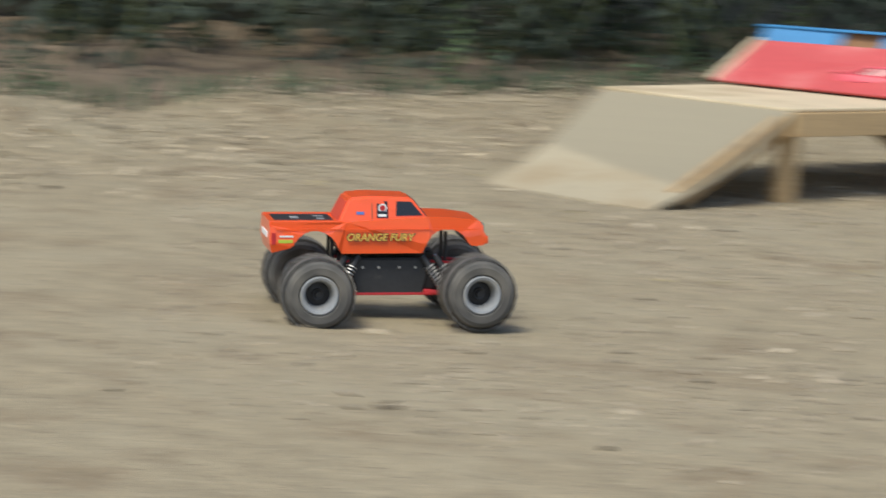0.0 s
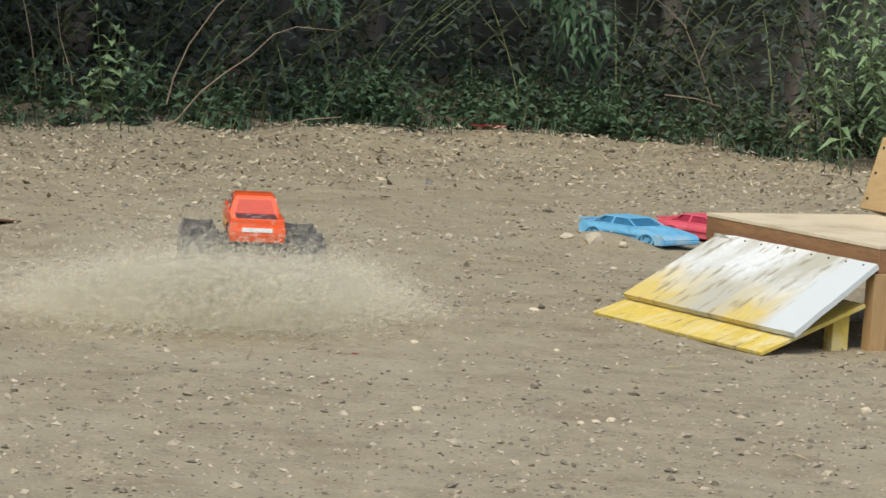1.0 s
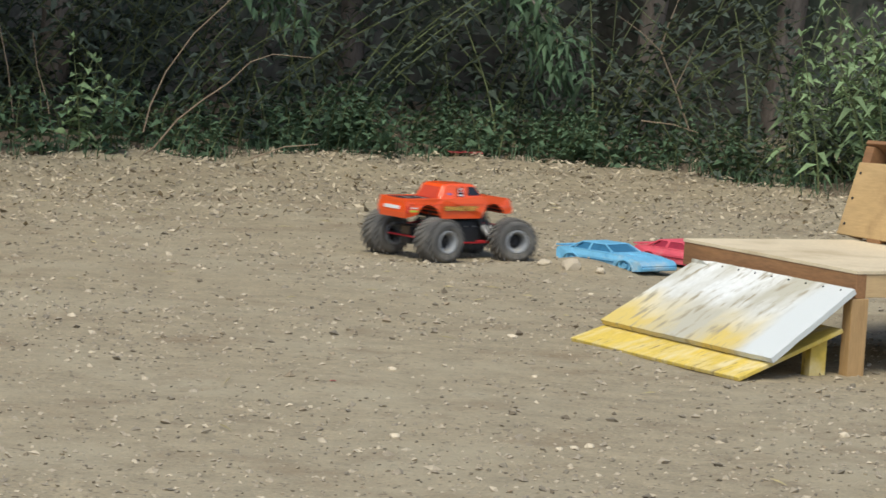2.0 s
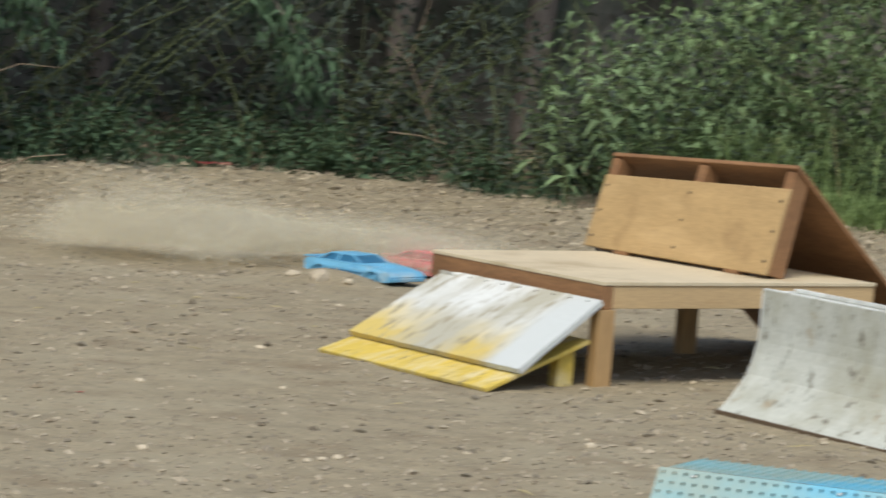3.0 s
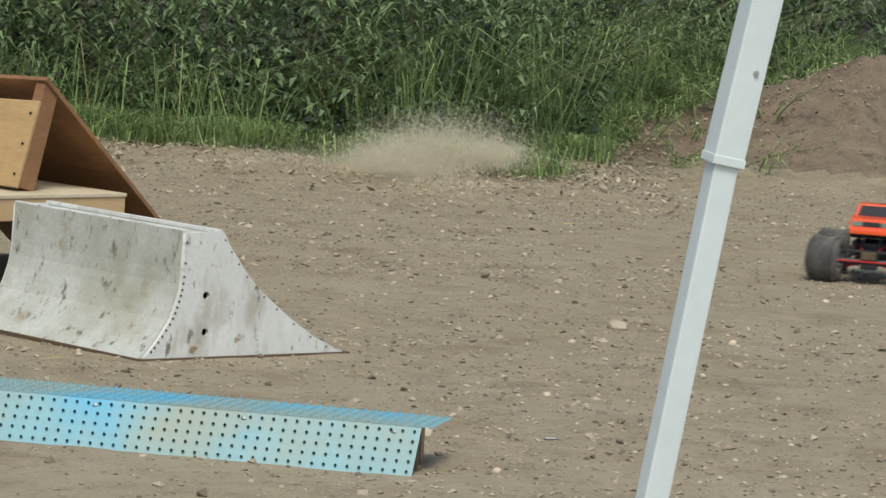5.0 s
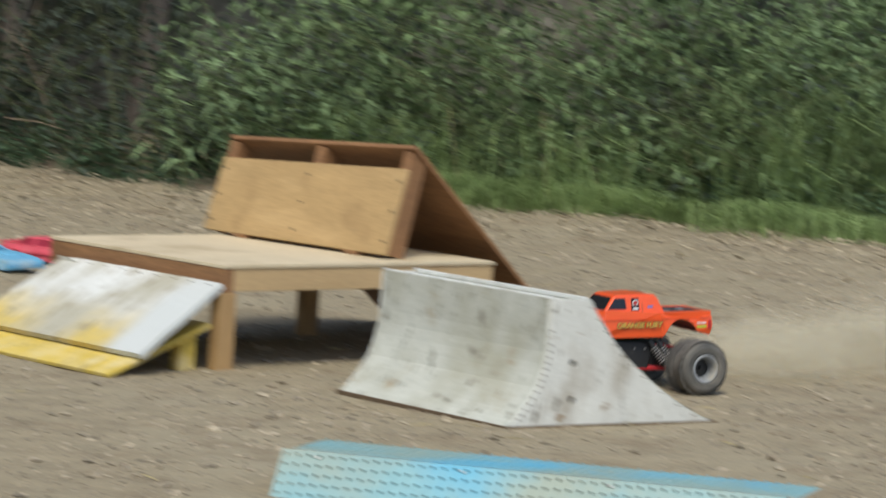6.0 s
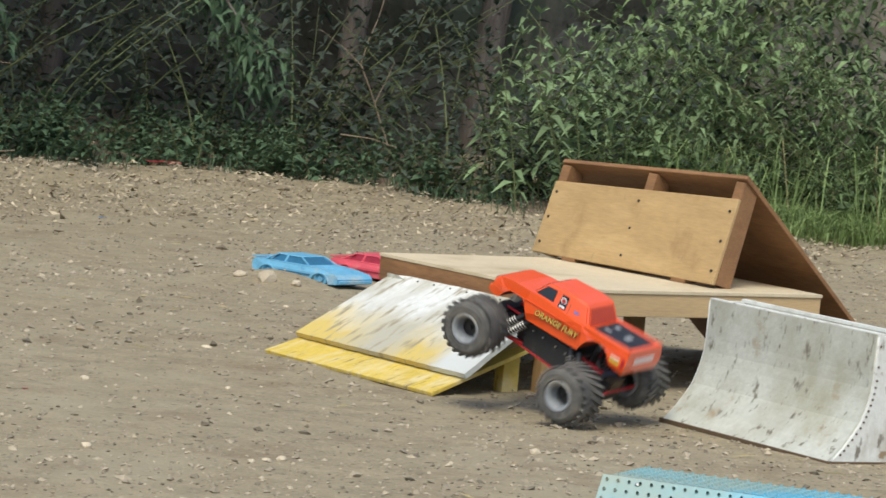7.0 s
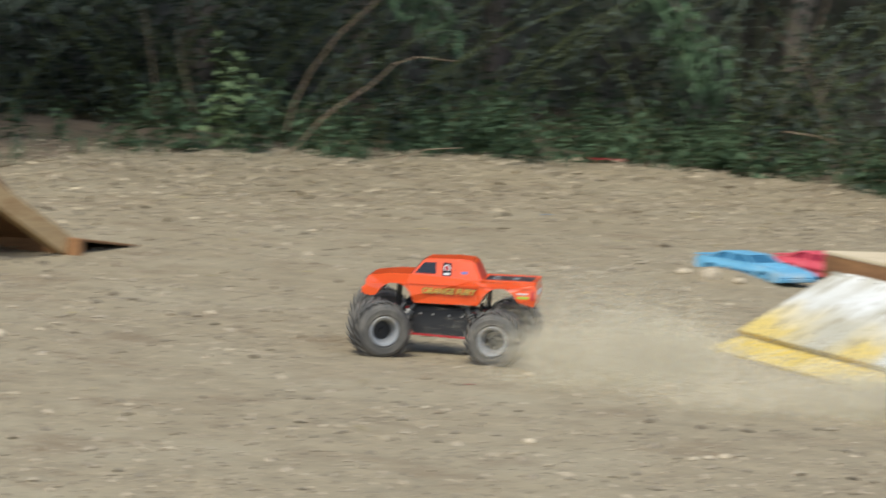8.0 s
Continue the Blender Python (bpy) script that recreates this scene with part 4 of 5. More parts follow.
# ---- growth round the clearing ----
def leaf(V, F, p, d, ln, wd, droop, rng):
    """A folded pointed leaf from p along d."""
    d = d.normalized()
    s = d.cross(Vector((0, 0, 1)))
    s = s.normalized() if s.length > 0.05 else Vector((1, 0, 0))
    n = s.cross(d)
    roll = rng.uniform(-0.6, 0.6)
    s, n = s * math.cos(roll) + n * math.sin(roll), n * math.cos(roll) - s * math.sin(roll)
    k = len(V)
    mid = p + d * ln * 0.45 - n * ln * 0.05
    tip = p + d * ln - n * ln * 0.05 - Vector((0, 0, droop * ln))
    V += [p, p + d * ln * 0.4 + s * wd / 2 + n * wd * 0.12, tip, p + d * ln * 0.4 - s * wd / 2 + n * wd * 0.12, mid]
    F += [(k, k + 1, k + 4), (k + 1, k + 2, k + 4), (k + 2, k + 3, k + 4), (k + 3, k, k + 4)]


def weed(seed, h, ln, wd, nodes, mat, name, label, category, group, spread=0.05, stems=1, droop=0.25):
    rng = random.Random(seed)
    t = thing(name, pose(0, 0, -50), label, category, group)
    V, F = [], []
    b = bmesh.new()
    for s in range(stems):
        lean = Vector((rng.uniform(-1, 1), rng.uniform(-1, 1), 0)) * spread * (2.2 if stems > 1 else 1)
        foot = Vector((rng.uniform(-1, 1), rng.uniform(-1, 1), 0)) * 0.04 * (stems - 1)
        hh = h * rng.uniform(0.7, 1.0)
        pts = [foot + lean * 4 * hh * (i / 6) ** 1.6 + Vector((0, 0, hh * i / 6 - 0.02)) for i in range(7)]
        tube_path(pts, 0.0045, 0.0015, 5, b)
        for i in range(nodes):
            f = 0.12 + 0.88 * i / nodes
            q = f * 6
            a, c = pts[int(q)], pts[min(int(q) + 1, 6)]
            p = a.lerp(c, q - int(q))
            turn = i * 1.6 + rng.uniform(-0.4, 0.4)
            for k in range(2):
                an = turn + math.pi * k
                el = rng.uniform(-0.2, 0.5)
                sz = (1.15 - 0.55 * f) * rng.uniform(0.75, 1.15)
                leaf(V, F, p, Vector((math.cos(an), math.sin(an), el)), ln * sz, wd * sz, droop * rng.uniform(0.5, 1.5), rng)
        for k in range(5):
            leaf(V, F, pts[-1], Vector((rng.uniform(-1, 1), rng.uniform(-1, 1), 1.0)), ln * 0.5, wd * 0.5, 0.1, rng)
    part("stem", b, STEM, t)
    mesh_part("leaves", V, F, mat, t)
    return t


def scatter(protos, spots, rng):
    for x, y, s in spots:
        p = protos[rng.randrange(len(protos))]
        q = copy_thing(p, pose(x, y, ground_z(x, y) - 0.01, rng.uniform(-5, 5), rng.uniform(-5, 5), rng.uniform(0, 360)))
        q.scale = (s, s, s)


def clear(protos):
    for p in protos:
        for o in (*p.children_recursive, p):
            bpy.data.objects.remove(o)


def growth():
    rng = random.Random(11)
    broad = [weed(i, 0.34, 0.085, 0.05, 8, LEAF, "weed", "broad-leaved green weed at the edge of the woods", "weed", "weeds at the wood edge", 0.06, 3) for i in range(4)]
    spots = [(0.25 + rng.gauss(0, 0.22), 17.3 + rng.uniform(-0.05, 0.5), rng.uniform(0.7, 1.1)) for _ in range(12)]
    spots += [(1.25 + rng.gauss(0, 0.30), 17.55 + rng.uniform(-0.05, 0.5), rng.uniform(0.6, 0.95)) for _ in range(16)]
    spots += [(x, edge_y(x) + rng.uniform(0.05, 0.8), rng.uniform(0.5, 1.1)) for x in [rng.uniform(-1.6, 2.4) for _ in range(24)]]
    spots += [(x, edge_y(x) + rng.uniform(0.1, 0.9), rng.uniform(0.3, 0.65)) for x in [rng.uniform(-5.5, -1.6) for _ in range(16)]]
    spots += [(x, edge_y(x) + rng.uniform(-0.05, 0.9), rng.uniform(0.45, 0.95)) for x in [rng.uniform(-0.5, 2.5) for _ in range(42)]]
    spots += [(x, edge_y(x) + rng.uniform(0.25, 1.2), rng.uniform(0.5, 1.1)) for x in [rng.uniform(3.0, 8.5) for _ in range(80)]]
    scatter(broad, spots, rng)
    clear(broad)
    tall = [weed(20 + i, 0.62, 0.11, 0.055, 9, LEAFPALE, "tall_weed", "upright large-leaved pale green weed", "weed", "tall weeds", 0.03, 2) for i in range(3)]
    spots = [(-0.90, 16.2, 0.9), (-0.85, 16.25, 0.72), (-2.65, 14.4, 0.55), (-3.5, 12.6, 0.5)]
    spots += [(x, edge_y(x) + rng.uniform(0.3, 1.4), rng.uniform(0.7, 1.25)) for x in [rng.uniform(2.6, 7.5) for _ in range(34)]]
    scatter(tall, spots, rng)
    clear(tall)
    elder = weed(40, 0.95, 0.13, 0.040, 12, LEAFPALE, "elder_bush", "leafy elder bush with long drooping pale leaves", "bush", "", 0.05, 9, 0.45)
    scatter([elder], [(2.60, 16.75, 0.98), (2.95, 16.9, 0.85), (3.35, 17.0, 0.75)], rng)
    clear([elder])
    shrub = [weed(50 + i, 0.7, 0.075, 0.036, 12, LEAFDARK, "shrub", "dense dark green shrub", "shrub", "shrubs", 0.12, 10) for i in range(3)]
    spots = [(2.35, 16.95, 0.75), (2.55, 16.75, 0.7), (2.8, 16.7, 0.6), (2.25, 17.3, 0.9), (3.0, 16.75, 0.6), (3.4, 16.8, 0.7)]
    spots += [(x, edge_y(x) + rng.uniform(0.7, 2.2) + (1.3 if x < -1.2 else 0), rng.uniform(0.8, 1.6)) for x in [rng.uniform(-6.5, 8.5) for _ in range(60)]]
    scatter(shrub, spots, rng)
    clear(shrub)
    golden = [weed(60 + i, 1.15, 0.085, 0.014, 26, LEAFMID, "goldenrod", "tall narrow-leaved goldenrod stalks", "weed", "goldenrod stand", 0.24, 5, 0.6) for i in range(4)]
    spots = [(x, edge_y(x) + 0.5 + abs(rng.gauss(0, 0.8)), rng.uniform(0.6, 1.15)) for x in [rng.uniform(3.0, 9.5) for _ in range(60)]]
    scatter(golden, spots, rng)
    clear(golden)

    # grass along the edge of the clearing, and straw in it
    for name, count, x0, x1, depth, h0, h1, mat, label in (("grass", 36000, 2.9, 9.5, 0.42, 0.04, 0.20, GRASS, "long unmown green grass along the clearing"), ("tall_grass", 8000, 2.9, 9.5, 0.9, 0.2, 0.62, GRASS, "tall drooping green grass at the back of the clearing"), ("dry_grass", 110, 3.2, 9.5, 1.2, 0.25, 0.75, STRAW, "dry straw-coloured stalks among the weeds"), ("sparse_grass", 3000, -6.0, 2.9, 0.55, 0.03, 0.13, LEAF, "thin green grass under the trees")):
        V, F = [], []
        for _ in range(count):
            x = rng.uniform(x0, x1)
            y = edge_y(x) + (0.3 if name == "tall_grass" else 0) + abs(rng.gauss(0, depth)) - 0.35 * rng.random() ** 2
            if noise.noise((x * 1.7, y * 1.7, 7)) < (0.05 if name == "tall_grass" else -0.25):
                continue
            h = rng.uniform(h0, h1) * (1.6 if name == "tall_grass" and x > 5.0 else 1)
            an = rng.uniform(0, 6.283)
            d = Vector((math.cos(an), math.sin(an), 0))
            w = Vector((-d.y, d.x, 0)) * (0.0022 if name == "dry_grass" else 0.0032)
            bend = rng.uniform(0.5, 1.5) * h
            p = Vector((x, y, ground_z(x, y) - 0.01))
            k = len(V)
            m, e = p + Vector((0, 0, h * 0.68)) + d * bend * 0.3, p + Vector((0, 0, h * (1 - 0.38 * bend / h))) + d * bend
            V += [p - w, p + w, m + w * 0.8, m - w * 0.8, e]
            F += [(k, k + 1, k + 2, k + 3), (k + 3, k + 2, k + 4)]
        tagged(mesh_part(name, V, F, mat), label, "grass", kind="stuff")

    # tufts on the dirt mound
    tufts = [weed(80 + i, 0.20, 0.11, 0.012, 7, GRASS, "grass_tuft", "ragged green grass tuft on the dirt mound", "grass tuft", "tufts on the mound", 0.25, 6, 0.6) for i in range(3)]
    spots = [(rng.gauss(6.75, 0.30), rng.gauss(16.75, 0.28), rng.uniform(0.5, 1.1)) for _ in range(10)] + [(rng.uniform(6.9, 8.2), rng.uniform(17.0, 17.6), rng.uniform(0.6, 1.2)) for _ in range(14)] + [(rng.uniform(6.2, 7.6), rng.uniform(15.8, 16.6), rng.uniform(0.4, 0.8)) for _ in range(4)]
    scatter(tufts, spots, rng)
    clear(tufts)

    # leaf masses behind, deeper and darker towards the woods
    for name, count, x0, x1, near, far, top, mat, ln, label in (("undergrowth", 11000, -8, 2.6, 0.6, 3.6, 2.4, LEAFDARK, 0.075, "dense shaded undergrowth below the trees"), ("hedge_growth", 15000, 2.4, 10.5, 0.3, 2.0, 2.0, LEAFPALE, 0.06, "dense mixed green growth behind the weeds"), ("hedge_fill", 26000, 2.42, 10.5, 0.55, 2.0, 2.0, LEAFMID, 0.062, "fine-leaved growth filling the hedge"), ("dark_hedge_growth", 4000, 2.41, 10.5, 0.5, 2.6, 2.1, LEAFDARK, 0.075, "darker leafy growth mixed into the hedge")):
        V, F = [], []
        while len(F) < count * 4:
            x = rng.uniform(x0, x1)
            y = edge_y(x) + rng.uniform(near - (0.35 if x < -1.2 else 0), far)
            z = top * rng.random() ** (1.7 if x0 < 0 else 1.0)
            if noise.noise((x * 1.4 + 31 * x0, y * 1.4, z * 1.8)) + 0.35 * noise.noise((x * 4, y * 4, z * 4)) < (0.08 if x0 < 0 else -0.15 if name == "hedge_fill" else 0.0):
                continue
            if x0 > 0 and z > 0.25 + 0.75 * (x - 2.2) + 0.5 * noise.noise((x * 2.1, y * 2.1, 17)):
                continue
            an = rng.uniform(0, 6.283)
            sz = rng.uniform(0.6, 1.3)
            leaf(V, F, Vector((x, y, z)), Vector((math.cos(an), math.sin(an) - 0.4, rng.uniform(-0.7, 0.4))), ln * sz, ln * 0.45 * sz, 0.35, rng)
        tagged(mesh_part(name, V, F, mat), label, "undergrowth", kind="stuff")


growth()


def branch_leaves(name, points, n, ln, wd, mat, label, seed):
    """A hanging bough with leaflets on both sides."""
    rng = random.Random(seed)
    t = thing(name, pose(*points[0]), label, "branch", "hanging branches")
    o = Vector(points[0])
    pts = [Vector(p) - o for p in points]
    part("bough", tube_path(pts, 0.010, 0.003, 5), BARK, t)
    V, F = [], []
    for i in range(n):
        f = rng.uniform(0.1, 1) * (len(pts) - 1)
        k = min(int(f), len(pts) - 2)
        p = pts[k].lerp(pts[k + 1], f - k) + Vector((rng.gauss(0, 0.07), rng.gauss(0, 0.07), rng.gauss(-0.05, 0.06)))
        leaf(V, F, p, Vector((rng.uniform(-1, 1), rng.uniform(-1, 0.6), rng.uniform(-1.2, 0.1))), ln * rng.uniform(0.6, 1.2), wd * rng.uniform(0.7, 1.2), 0.4, rng)
    mesh_part("leaves", V, F, mat, t)


branch_leaves("hanging_branch", [(0.75, 18.6, 1.5), (0.95, 18.3, 1.15), (1.12, 18.1, 0.90), (1.30, 18.0, 0.66), (1.36, 17.95, 0.50)], 420, 0.085, 0.032, LEAF, "hanging branch of narrow grey-green leaves", 1)
branch_leaves("hanging_branch", [(0.45, 18.8, 1.6), (0.75, 18.5, 1.25), (1.0, 18.4, 1.05), (1.2, 18.4, 0.95)], 320, 0.085, 0.032, LEAFDARK, "hanging branch of narrow dark leaves", 2)
branch_leaves("hanging_branch", [(-0.6, 17.6, 1.4), (-0.35, 17.4, 1.1), (-0.1, 17.3, 0.88), (0.05, 17.25, 0.72)], 240, 0.075, 0.035, LEAF, "hanging branch of small green leaves", 3)
branch_leaves("hanging_branch", [(-2.6, 15.6, 1.3), (-2.3, 15.4, 1.05), (-2.0, 15.3, 0.85), (-1.8, 15.3, 0.7)], 240, 0.075, 0.035, LEAFDARK, "hanging branch of small dark leaves", 4)


# ---- trees ----
def tree(seed, x, y, r, h, crown_z, spread, leaves):
    rng = random.Random(seed)
    t = thing("tree", pose(x, y, ground_z(x, y) - 0.05), "dark-barked tree shading the edge of the clearing", "tree", "trees")
    lean = Vector((rng.uniform(-0.12, 0.12), rng.uniform(-0.10, 0.02), 0))
    trunk = [lean * (h * (i / 8) ** 1.3) + Vector((0.03 * math.sin(i * 1.7 + seed), 0.03 * math.cos(i * 1.3 + seed), h * i / 8)) for i in range(9)]
    part("trunk", tube_path(trunk, r, r * 0.4, 10), BARK, t, smooth=True)
    ends = []
    for k in range(7):
        a = trunk[3 + k % 5]
        an = rng.uniform(0, 6.283)
        e = a + Vector((math.cos(an) * spread * rng.uniform(0.5, 1), math.sin(an) * spread * rng.uniform(0.5, 1), rng.uniform(0.2, 1.2)))
        part("limb", tube_path([a, a.lerp(e, 0.5) + Vector((0, 0, 0.15)), e], r * 0.3, r * 0.08, 6), BARK, t)
        ends += [a.lerp(e, 0.6), e]
    V, F = [], []
    for _ in range(leaves * 2 // 3):
        c = ends[rng.randrange(len(ends))]
        p = c + Vector((rng.gauss(0, spread * 0.32), rng.gauss(0, spread * 0.32), rng.gauss(0.2, 0.45)))
        p.z = max(p.z, crown_z + 0.5 * noise.noise((p.x, p.y, seed)))
        leaf(V, F, p, Vector((rng.uniform(-1, 1), rng.uniform(-1, 1), rng.uniform(-0.8, 0.3))), rng.uniform(0.16, 0.30), rng.uniform(0.07, 0.12), 0.3, rng)
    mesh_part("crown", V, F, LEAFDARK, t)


for i, (x, y, r, h, cz, sp, n) in enumerate([(-1.12, 17.9, 0.085, 5.0, 2.0, 1.7, 2600), (-3.85, 14.6, 0.09, 5.5, 2.2, 1.7, 2600), (-2.5, 17.0, 0.07, 5.0, 2.0, 1.6, 2400), (0.35, 21.3, 0.08, 5.5, 1.9, 1.7, 2800), (1.95, 19.9, 0.075, 5.5, 2.0, 1.7, 2600), (2.75, 20.4, 0.09, 6.0, 2.3, 1.7, 2200), (-5.8, 14.9, 0.09, 5.5, 2.3, 1.8, 2400), (4.6, 20.6, 0.08, 6.0, 3.6, 1.5, 1200), (7.2, 20.8, 0.09, 6.0, 3.6, 1.5, 1200), (-0.4, 21.0, 0.09, 6.0, 2.0, 1.9, 2600), (-8.5, 15.5, 0.1, 6.0, 2.4, 1.9, 2200), (9.8, 20.5, 0.1, 6.0, 2.6, 1.9, 1600)]):
    tree(100 + i, x, y, r, h, cz, sp, n)


def backdrop():
    """The far woods: a bumpy dark bank of foliage all round behind the trees."""
    V, F = [], []
    nx, nz = 120, 24
    for i in range(nx + 1):
        for j in range(nz + 1):
            x, z = -22 + 44 * i / nx, -0.2 + 8.5 * j / nz
            y = edge_y(max(-13.9, min(15.9, x))) + 4.4 + 0.55 * noise.noise((x * 0.8, z * 0.8, 1)) + 0.3 * noise.noise((x * 2.6, z * 2.6, 4)) + 0.06 * z * z
            V.append((x, y, z))
    for i in range(nx):
        for j in range(nz):
            k = i * (nz + 1) + j
            F.append((k, k + nz + 1, k + nz + 2, k + 1))
    tagged(mesh_part("backdrop", V, F, FARWOOD), "dark wall of distant woods", "woods", kind="structure")


backdrop()


def twig(name, pts, r0, r1, mat, label, group="twigs"):
    o = Vector(pts[0])
    b = tube_path([Vector(p) - o for p in pts], r0, r1, 6)
    ob = part(name, b, mat, smooth=True)
    ob.matrix_world = pose(*pts[0])
    tagged(ob, label, "twig", group)


twig("arched_twig", [(-0.618, 16.35, 0.163), (-0.594, 16.35, 0.280), (-0.533, 16.35, 0.435), (-0.418, 16.35, 0.613), (-0.248, 16.35, 0.790), (-0.108, 16.35, 0.887)], 0.0043, 0.0019, TWIG, "pale arching bare twig")
twig("fallen_twig", [(-0.669, 16.26, 0.021), (-0.561, 16.26, 0.107), (-0.469, 16.26, 0.231), (-0.369, 16.26, 0.320), (-0.254, 16.26, 0.407), (-0.160, 16.26, 0.507), (-0.062, 16.26, 0.547), (0.112, 16.26, 0.541)], 0.0050, 0.0012, TWIG, "leaning dry branch in the undergrowth")
twig("bare_sapling", [(2.026, 18.00, 0.146), (1.955, 18.00, 0.314), (1.888, 18.00, 0.477), (1.826, 18.00, 0.607), (1.852, 18.00, 0.725), (1.894, 18.00, 0.844), (1.934, 18.00, 1.034)], 0.0050, 0.0019, TWIG, "thin bare reddish sapling")
twig("bare_sapling", [(1.756, 17.20, 0.622), (1.658, 17.20, 0.708), (1.538, 17.20, 0.785)], 0.0025, 0.0009, TWIG, "side shoot of a bare sapling")
twig("bare_sapling", [(1.826, 17.20, 0.459), (1.872, 17.20, 0.573), (1.903, 17.20, 0.662)], 0.0025, 0.0009, TWIG, "side shoot of a bare sapling")
twig("dry_twig", [(-0.992, 16.07, 0.095), (-1.032, 16.07, 0.294), (-1.084, 16.07, 0.440), (-1.109, 16.07, 0.585)], 0.0031, 0.0012, TWIG, "upright dry twig at the wood edge")
twig("dry_twig", [(1.695, 17.39, 0.290), (1.845, 17.39, 0.281), (1.971, 17.39, 0.249)], 0.0031, 0.0019, TWIG, "dry twig on the ground")
twig("dry_twig", [(4.027, 15.70, -0.057), (4.129, 15.70, -0.041), (4.245, 15.70, -0.026)], 0.0050, 0.0025, TWIG, "dead stick lying on dirt")
twig("dry_twig", [(2.151, 17.00, -0.142), (2.297, 17.00, -0.138), (2.444, 17.00, -0.124)], 0.0050, 0.0025, TWIG, "dead stick lying on dirt")
twig("dry_twig", [(-0.137, 16.44, 0.067), (0.011, 16.44, 0.129), (0.162, 16.44, 0.149)], 0.0037, 0.0019, TWIG, "dead stick in the leaf litter")
twig("dry_twig", [(-1.216, 16.63, 0.176), (-1.253, 16.63, 0.404), (-1.317, 16.63, 0.654)], 0.0037, 0.0019, TWIG, "upright dry twig at the wood edge")


# ---- loose things on the ground ----
def pebble_mesh(seed, flat):
    rng = random.Random(seed)
    b = bmesh.new()
    bmesh.ops.create_icosphere(b, subdivisions=2, radius=1)
    for v in b.verts:
        v.co *= 1 + 0.35 * noise.noise(v.co * 1.3 + Vector((seed, 0, 0)))
        v.co.z *= flat
    me = bpy.data.meshes.new("stone")
    b.to_mesh(me)
    b.free()
    me.materials.append(STONE)
    return me


